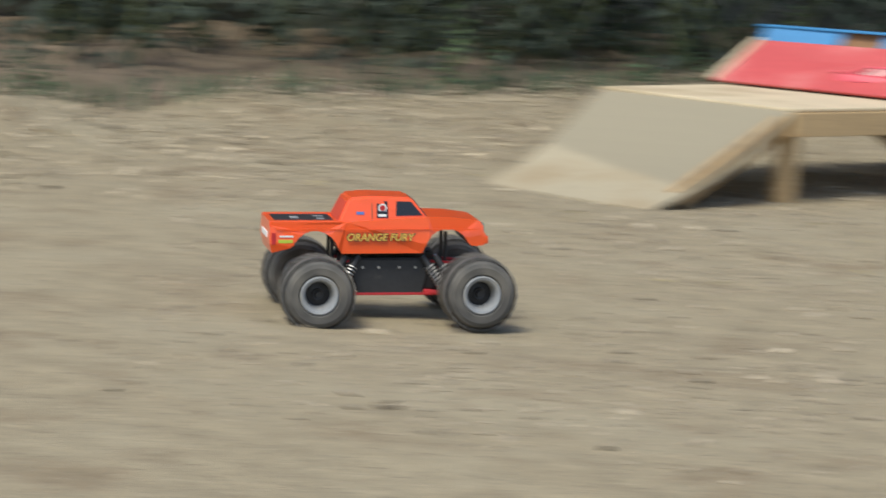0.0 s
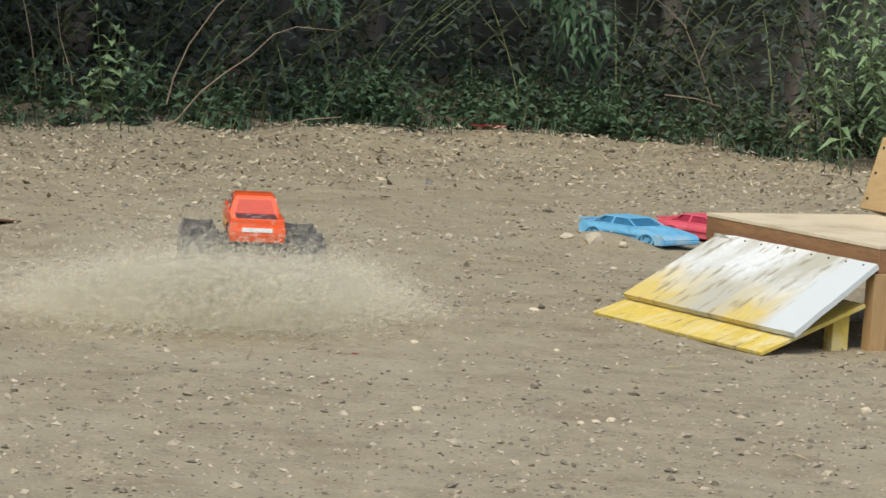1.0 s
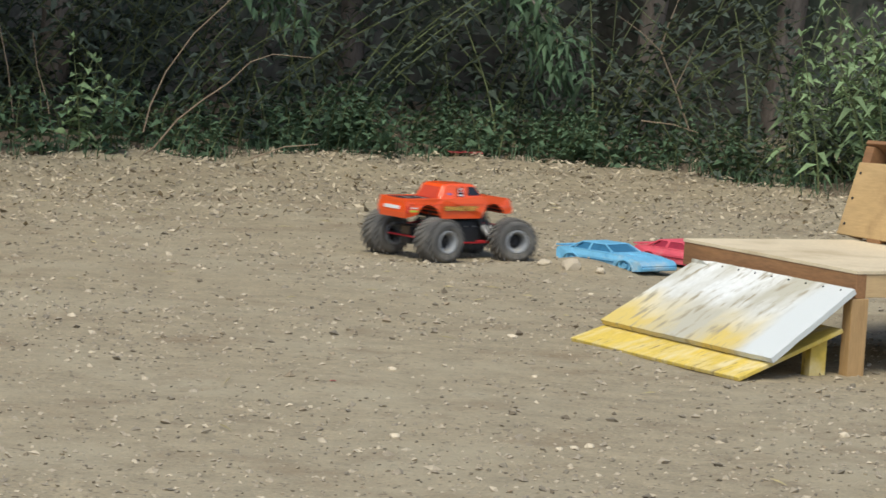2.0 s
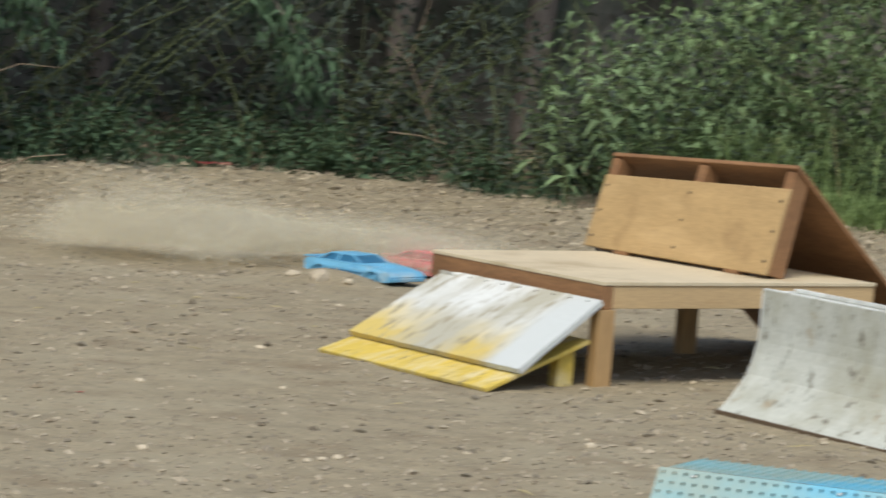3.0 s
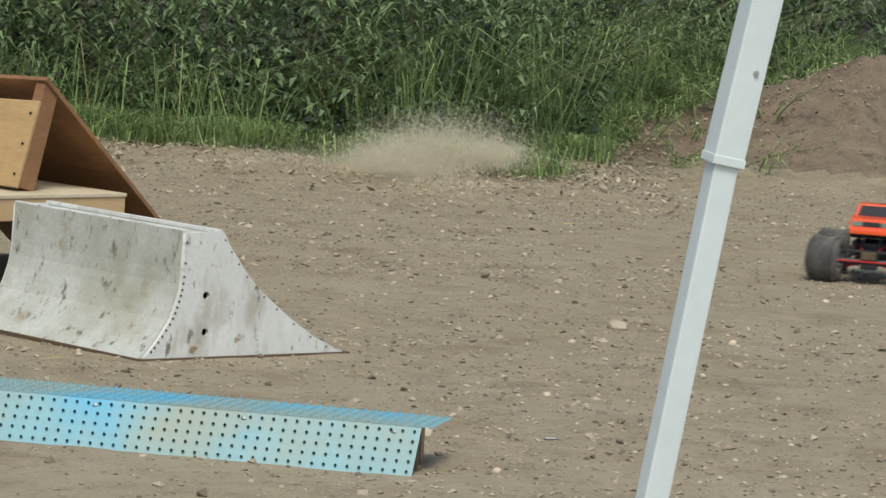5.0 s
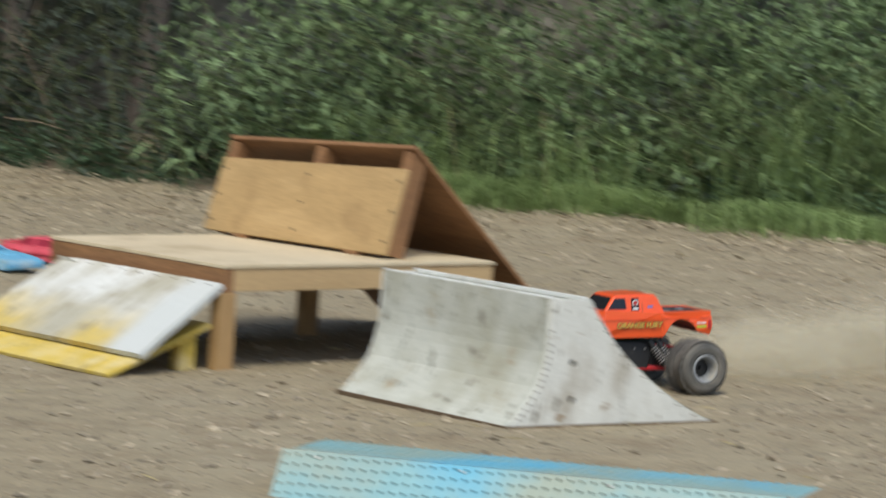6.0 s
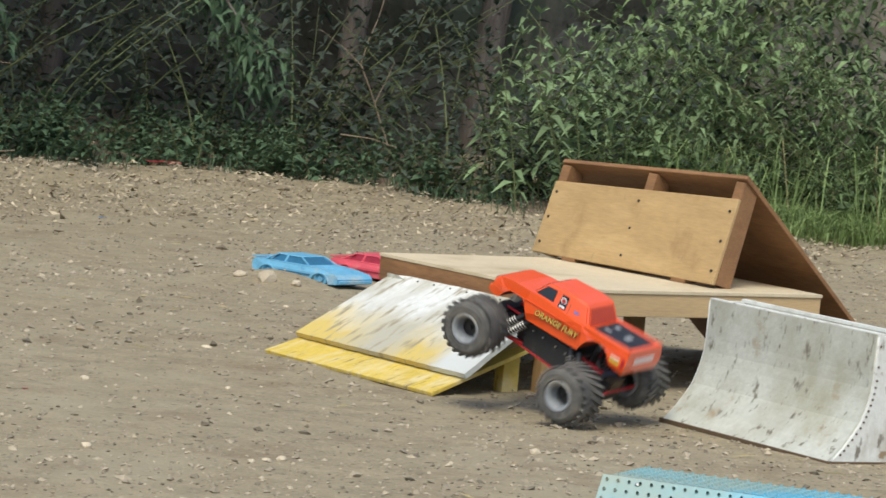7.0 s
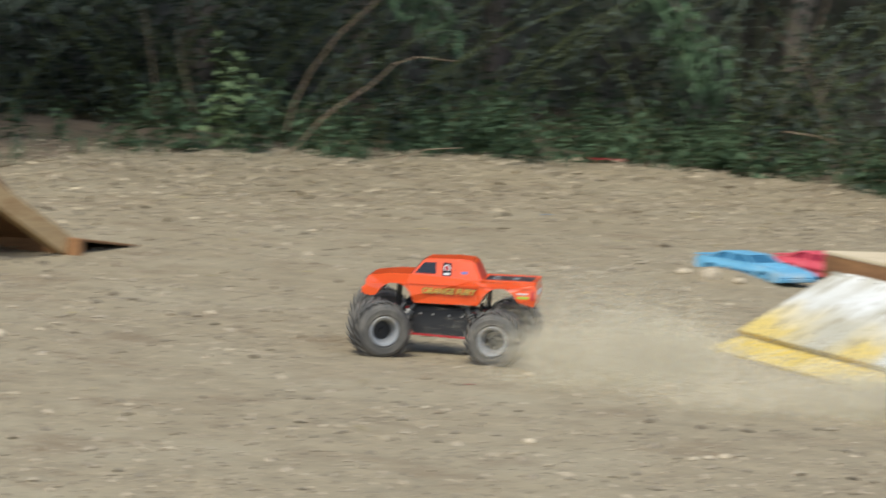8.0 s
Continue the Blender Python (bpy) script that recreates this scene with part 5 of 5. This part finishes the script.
def loose():
    rng = random.Random(21)
    meshes = [pebble_mesh(i, 0.5 + 0.1 * (i % 4)) for i in range(6)]
    spots = [(3.883, 10.078, 0.032), (0.719, 8.438, 0.012), (0.755, 8.47, 0.014), (0.68, 8.40, 0.010), (2.60, 7.95, 0.028), (-6.738 * 0.16, 9.6, 0.024), (1.02, 12.60, 0.035), (0.93, 12.66, 0.025), (1.12, 12.58, 0.022)]
    spots += [(rng.uniform(-2.8, 6.0), rng.uniform(7.2, 15.0), rng.choice((0.007, 0.008, 0.010, 0.013))) for _ in range(150)]
    for x, y, s in spots:
        ob = new("stone", meshes[rng.randrange(6)])
        ob.matrix_world = pose(x, y, ground_z(x, y) + s * 0.2, 0, 0, rng.uniform(0, 360)) @ Matrix.Diagonal((s * rng.uniform(0.8, 1.3), s, s, 1))
        tagged(ob, "small rough tan stone lying on dirt", "stone", "loose stones")

    V, F = [], []

    def chip(x, y, s, up):
        k = len(V)
        c = Vector((x, y, ground_z(x, y) + s * 0.12))
        e = Euler((rng.uniform(-0.5, 0.5), rng.uniform(-0.5, 0.5), rng.uniform(0, 6.3))).to_matrix()
        V.extend(c + e @ (Vector(q) * s * rng.uniform(0.7, 1.25)) for q in ((1, 0, 0), (-1, 0, 0), (0, 0.75, 0), (0, -0.75, 0), (0, 0, up), (0, 0, -0.5)))
        F.extend((k + a, k + b, k + c2) for a, b, c2 in ((0, 2, 4), (2, 1, 4), (1, 3, 4), (3, 0, 4), (2, 0, 5), (1, 2, 5), (3, 1, 5), (0, 3, 5)))

    for _ in range(68000):
        y = 6.2 + 12.5 * rng.random() ** 0.8
        x = rng.uniform(-0.29 * y - 0.6, 0.47 * y + 0.6)
        if y > edge_y(x) + 0.4:
            continue
        dense = noise.noise((x * 0.9, y * 0.9, 2)) + 0.5 * noise.noise((x * 3, y * 3, 6))
        if dense < rng.uniform(-0.75, 0.30):
            continue
        chip(x, y, min(0.020, 0.0044 * math.exp(abs(rng.gauss(0, 0.55)))), rng.uniform(0.35, 0.65))
    tagged(mesh_part("gravel", V, F, STONE), "scattered fine gravel and wood chips on dirt", "gravel", kind="stuff")

    V, F = [], []
    for _ in range(6500):
        y = 6.2 + 12.5 * rng.random() ** 0.8
        x = rng.uniform(-0.29 * y - 0.6, 0.47 * y + 0.6)
        if y > edge_y(x) + 0.3 or noise.noise((x * 1.4, y * 1.4, 12)) + 0.5 * noise.noise((x * 5, y * 5, 4)) < rng.uniform(-0.4, 0.5):
            continue
        chip(x, y, min(0.024, 0.0045 * math.exp(abs(rng.gauss(0, 0.6)))), rng.uniform(0.5, 0.8))
    tagged(mesh_part("earth_clods", V, F, CLOD), "small dark crumbs of dry earth", "gravel", kind="stuff")

    V, F = [], []
    for _ in range(19000):
        x = rng.uniform(-6.0, 8.5)
        y = edge_y(x) + 0.1 + rng.gauss(0, 0.45) - (rng.random() ** 2 * 2.6 if x < 2.6 else rng.random() ** 2 * 0.9)
        s = rng.uniform(0.006, 0.017) * (1.6 if rng.random() < 0.15 else 1)
        c = Vector((x, y, ground_z(x, y) + 0.006 + 0.012 * rng.random()))
        e = Euler((rng.gauss(0, 0.36), rng.gauss(0, 0.36), rng.uniform(0, 6.3))).to_matrix()
        k = len(V)
        V.extend(c + e @ (Vector(q) * s) for q in ((-1, 0, 0.15), (-0.2, 0.45, 0), (1, 0, 0.2), (-0.1, -0.45, 0), (0, 0, 0.22)))
        F.extend((k + a, k + b, k + 4) for a, b in ((0, 1), (1, 2), (2, 3), (3, 0)))
    tagged(mesh_part("leaf_litter", V, F, LITTER), "dry brown leaf litter along the wood edge", "leaf litter", kind="stuff")

    V, F = [], []
    for _ in range(260):
        x, y = rng.uniform(-4, 7), rng.uniform(8, 18)
        p = Vector((x, y, ground_z(x, y) + 0.005))
        an, h = rng.uniform(0, 6.28), rng.uniform(0.02, 0.09)
        d = Vector((math.cos(an), math.sin(an), rng.uniform(-0.02, 0.1))) * h
        w = Vector((-d.y, d.x, 0)).normalized() * 0.002
        k = len(V)
        V += [p - w, p + w, p + d + w, p + d - w, p + d / 2 + Vector((0, 0, 0.004))]
        F += [(k, k + 1, k + 4), (k + 1, k + 2, k + 4), (k + 2, k + 3, k + 4), (k + 3, k, k + 4)]
    tagged(mesh_part("straw", V, F, STRAW), "bits of dry straw and twig on dirt", "straw", kind="stuff")

    def scrap(name, x, y, s, mat, label, cat, rz):
        b = bmesh.new()
        g = [[b.verts.new(((i / 4 - 0.5) * 2, (j / 3 - 0.5), 0.22 * noise.noise((i * 0.9, j * 0.9, x)))) for j in range(4)] for i in range(5)]
        for i in range(4):
            for j in range(3):
                b.faces.new((g[i][j], g[i + 1][j], g[i + 1][j + 1], g[i][j + 1]))
        bmesh.ops.solidify(b, geom=b.faces[:], thickness=0.06)
        ob = part(name, b, mat)
        ob.matrix_world = pose(x, y, ground_z(x, y) + 0.22 * s, 0, 0, rz) @ Matrix.Diagonal((s, s, s, 1))
        tagged(ob, label, cat)

    scrap("fallen_leaf", 0.166, 9.366, 0.010, REDPAINT, "small curled red leaf on dirt", "leaf", 40)
    scrap("paper_scrap", 2.90, 7.901, 0.018, WHITE, "small white paper scrap on dirt", "litter", 10)
    scrap("paper_scrap", -0.93, 9.35, 0.010, WHITE, "tiny white paper scrap on dirt", "litter", 70)
    scrap("red_cloth", 0.866, 17.45, 0.085, REDPAINT, "crumpled faded red cloth in leaf litter", "cloth", 15)
    scrap("blue_scrap", 0.52, 14.9, 0.018, BLUEPAINT, "small blue plastic scrap on dirt", "litter", 15)


loose()


# ---- dust ----
def dust_mesh(seed, sx, sy, sz, n, r):
    """A cloud of fine loose grains, thick near its lobes and thin outside."""
    g = np.random.RandomState(seed)
    lobes = np.stack([g.normal(0, sx, 9), g.normal(0, sy, 9), np.abs(g.normal(0, sz, 9)) * 0.8, g.uniform(0.4, 0.95, 9)], 1)
    pick = lobes[g.randint(0, 9, n)]
    c = pick[:, :3] + g.normal(0, 1, (n, 3)) * pick[:, 3:] * np.array([sx, sy, sz])
    c[:, 2] = np.abs(c[:, 2]) + 0.02
    corner = g.normal(0, 1, (n, 3, 3)) * r
    V = (c[:, None, :] + corner).reshape(-1, 3)
    me = bpy.data.meshes.new("dust_cloud")
    me.from_pydata(V.tolist(), [], [(3 * i, 3 * i + 1, 3 * i + 2) for i in range(n)])
    me.materials.append(DUST)
    return me


PUFFS = [dust_mesh(i, 0.20, 0.16, 0.07, 95000, 0.0036) for i in range(3)]
DUST_ROWS = []


def puff(k, t0, a, t1, b, t2, turn):
    """A cloud of grains that is thrown up at t0, drifts from a to b, and has settled by t2."""
    ob = new("dust_cloud", PUFFS[k % 3])
    tagged(ob, "thin cloud of tan dust thrown up by the truck", "dust", "dust clouds", "stuff")
    low = -0.75
    rows = [(0.0, pose(a[0], a[1], low, 0, 0, turn))]
    if t0 > 0.2:
        rows.append((t0 - 0.12, pose(a[0], a[1], low, 0, 0, turn)))
    rows += [(t0, pose(a[0], a[1], a[2], 0, 0, turn)), (t1, pose(b[0], b[1], b[2], 0, 0, turn + 12))]
    if t2 < 8:
        rows += [(t2, pose(b[0], b[1], low, 0, 0, turn + 14)), (8.0, pose(b[0], b[1], low, 0, 0, turn + 14))]
    elif t1 < 8:
        rows.append((8.0, pose(b[0], b[1], b[2], 0, 0, turn + 14)))
    DUST_ROWS.append((ob, rows))


for args in (
    (0, 0.54, (-0.72, 9.10, -0.06), 1.3, (-0.30, 9.95, -0.01), 2.1, 0),
    (1, 0.70, (-0.25, 9.95, -0.01), 1.4, (-0.10, 10.3, 0.02), 2.1, 60),
    (2, 0.90, (-0.12, 10.35, -0.01), 1.6, (0.0, 10.6, 0.02), 2.3, 120),
    (0, 2.10, (0.70, 13.15, -0.02), 3.3, (0.35, 13.3, 0.03), 4.2, 30),
    (1, 2.25, (0.95, 13.3, -0.02), 3.4, (0.70, 13.5, 0.03), 4.4, 90),
    (2, 2.70, (1.30, 13.5, -0.02), 3.5, (1.05, 13.6, 0.02), 4.5, 150),
    (0, 3.40, (3.70, 14.65, -0.03), 4.4, (3.55, 14.8, 0.03), 5.5, 10),
    (1, 3.60, (4.25, 14.85, -0.02), 4.6, (4.05, 15.0, 0.04), 5.6, 80),
    (2, 3.80, (4.75, 15.05, -0.02), 4.8, (4.55, 15.2, 0.05), 5.8, 140),
    (0, 4.00, (5.25, 15.0, -0.02), 5.0, (5.0, 15.2, 0.05), 6.0, 200),
    (1, 5.10, (5.35, 11.9, -0.02), 5.9, (5.45, 12.1, 0.03), 6.8, 40),
    (2, 5.35, (4.85, 11.45, -0.02), 6.0, (4.9, 11.6, 0.03), 6.9, 100),
    (0, 5.65, (4.15, 10.85, -0.03), 6.2, (4.2, 10.9, 0.0), 7.0, 160),
    (1, 5.85, (3.6, 10.6, -0.03), 6.4, (3.7, 10.7, 0.0), 7.1, 220),
    (2, 7.14, (1.92, 9.40, -0.04), 7.6, (2.0, 9.30, 0.0), 9.0, 20),
    (0, 7.20, (1.95, 9.40, -0.03), 7.7, (2.0, 9.35, 0.01), 9.0, 70),
    (1, 7.30, (1.80, 9.20, -0.05), 7.9, (1.85, 9.1, -0.02), 9.0, 110),
    (0, 7.80, (0.62, 9.72, -0.05), 8.0, (0.60, 9.70, -0.03), 9.0, 50),
    (2, 7.65, (1.10, 9.55, -0.06), 8.0, (1.15, 9.5, -0.03), 9.0, 190),
):
    puff(*args)

BODY_RIDE = [(0, 0, 0.006), (0.5, -1, 0.005), (1.0, 2, -0.005), (2.3, 0, 0.004), (2.5, 2, 0), (2.7, 0, 0), (3.5, -0.5, -0.002), (4.0, 1.3, 0), (5.5, 2.3, 0.0045), (6.0, -2, 0.006), (6.5, -3, 0.002), (7.0, -5, 0.003), (7.5, 2.5, 0.007), (8.0, -2.5, 0.0055)]


# ---- what moves ----
TRUCK_ROWS = [
    # seconds, x, y, z, heading, nose up, roll
    (0, -2.231, 7.626, 0, 25.5, 2.8, -0.5),
    (0.1, -1.855, 7.94, 0, 28, 1.5, 0),
    (0.2, -1.505, 8.25, 0, 33, 0, 0),
    (0.3, -1.183, 8.61, 0, 40, 0, 0),
    (0.4, -0.909, 8.979, 0, 45, 0, 0),
    (0.5, -0.67, 9.277, 0, 52.7, 0.5, -1.3),
    (0.6, -0.487, 9.632, 0, 67, 0, 0),
    (0.8, -0.217, 10.388, 0, 87, 0, 0),
    (1, -0.139, 11.067, 0, 94.5, -0.8, -0.7),
    (1.2, -0.084, 11.336, 0, 84, 0, 0),
    (1.6, 0.07, 12.25, 0, 66, 0, 0),
    (2, 0.62, 13.02, 0, 34, 0, 0),
    (2.15, 0.93, 13.2, 0.06, 26, 14, 2),
    (2.3, 1.269, 13.297, 0.209, 21.5, 25.8, 5),
    (2.5, 1.353, 13.22, 0.004, 17.5, -11, -5),
    (2.6, 1.462, 13.26, 0.02, 19, -4, -7),
    (2.7, 1.6, 13.32, 0.008, 16, 2, -7),
    (2.9, 2.16, 13.95, 0, 12, 0, 0),
    (3.1, 2.82, 14.15, 0, 6, 0, 0),
    (3.3, 3.34, 14.35, 0, -5, 0, 0),
    (3.5, 4.157, 14.65, 0, -27, 0.3, 0.2),
    (3.7, 4.82, 14.9, 0, -46, 6, 6),
    (4, 5.516, 14.36, 0.021, -59.9, 7, 4.8),
    (4.2, 5.84, 13.833, 0, -73, 0, 0),
    (4.7, 5.86, 12.35, 0, -103, 0, 0),
    (5.3, 4.724, 11.267, 0, -137, 0, 0),
    (5.5, 4.265, 10.861, 0, -150.2, 0, 0.3),
    (5.7, 3.68, 10.4, 0, -158, 0, 0),
    (5.8, 3.4, 10.32, 0, -162, 0, 0),
    (5.9, 3.081, 10.192, 0, -163, 0, 0),
    (6, 2.757, 10.095, 0, -166, 0, 0.5),
    (6.1, 2.493, 10.098, 0.06, -153, 20, 1),
    (6.2, 2.269, 10.078, 0.158, -140, 46, 7),
    (6.3, 2.168, 9.942, 0.31, -137, 34, 15),
    (6.4, 2.062, 9.8, 0.347, -143.5, 34, 21),
    (6.5, 2.027, 9.8, 0.300, -152, 18, 31),
    (6.6, 2.042, 9.808, 0.278, -154, -15, 30),
    (6.7, 1.999, 9.721, 0.265, -159, -47, 12),
    (6.8, 1.949, 9.857, 0.18, -175, -62, 1.5),
    (6.9, 1.746, 9.726, 0.142, -207, -29, 4.5),
    (7, 1.553, 9.7, 0.104, -221, 24, -6),
    (7.1, 1.447, 9.761, 0.093, -216, 37, 5),
    (7.2, 1.299, 9.868, 0.142, -200, 51, -0.5),
    (7.3, 1.225, 9.97, 0.102, -207, 39, 0),
    (7.4, 1.152, 9.681, 0, -224, 1, 0),
    (7.5, 1.018, 9.79, 0, -224, 1.6, -1.3),
    (7.7, 0.735, 9.87, 0, -211, 0.5, -1),
    (7.8, 0.51, 10, 0, -201, 0, -1),
    (8, 0.09, 10.02, 0, -187.5, -0.3, -1.2),
]
STEER = [(0, 2), (0.3, 14), (0.6, 22), (0.8, 12), (1.0, -6), (1.2, -20), (2.0, -18), (2.3, 0), (2.7, -4), (3.3, -10), (3.7, -16), (4.2, -16), (5.3, -10), (5.7, -4), (6.0, -6), (6.3, 0), (7.3, 6), (7.5, 14), (7.8, 22), (8.0, 25)]


def between(rows, t):
    for a, b in zip(rows, rows[1:]):
        if a[0] <= t <= b[0]:
            s = (t - a[0]) / (b[0] - a[0])
            return [p + (q - p) * s for p, q in zip(a, b)]
    return list(rows[-1])


def motions():
    def place(r):
        t, x, y, z, yaw, pitch, roll = r
        return (t, pose(x, y, z) @ Matrix.Rotation(radians(yaw), 4, "Z") @ Matrix.Rotation(radians(-pitch), 4, "Y") @ Matrix.Rotation(radians(roll), 4, "X"))

    walk(TRUCK, [place(r) for r in TRUCK_ROWS])
    walk(TRUCK_BODY, [(t, pose(0, 0, rise, 0, -p, 0)) for t, p, rise in BODY_RIDE])
    # wheels roll with the way gone; the front pair steers, the rear pair counter-steers, both about their kingpins
    spins, angle, last = [], 0.0, None
    for i in range(241):
        t = i / 30
        p = between(TRUCK_ROWS, t)
        here = Vector(p[1:3])
        if last is not None:
            angle += min((here - last).length / 0.075, radians(82))
        last = here
        spins.append((t, math.degrees(angle), between(STEER, t)[1]))
    for w, x, y in WHEELS:
        arm = 0.05 if y > 0 else -0.05
        walk(w, [(t, pose(x, y - arm, 0.075, 0, 0, s if x > 0 else -0.2 * s) @ pose(0, arm, 0, 0, a, 0)) for t, a, s in spins])
    for ob, rows in DUST_ROWS:
        walk(ob, rows)


motions()
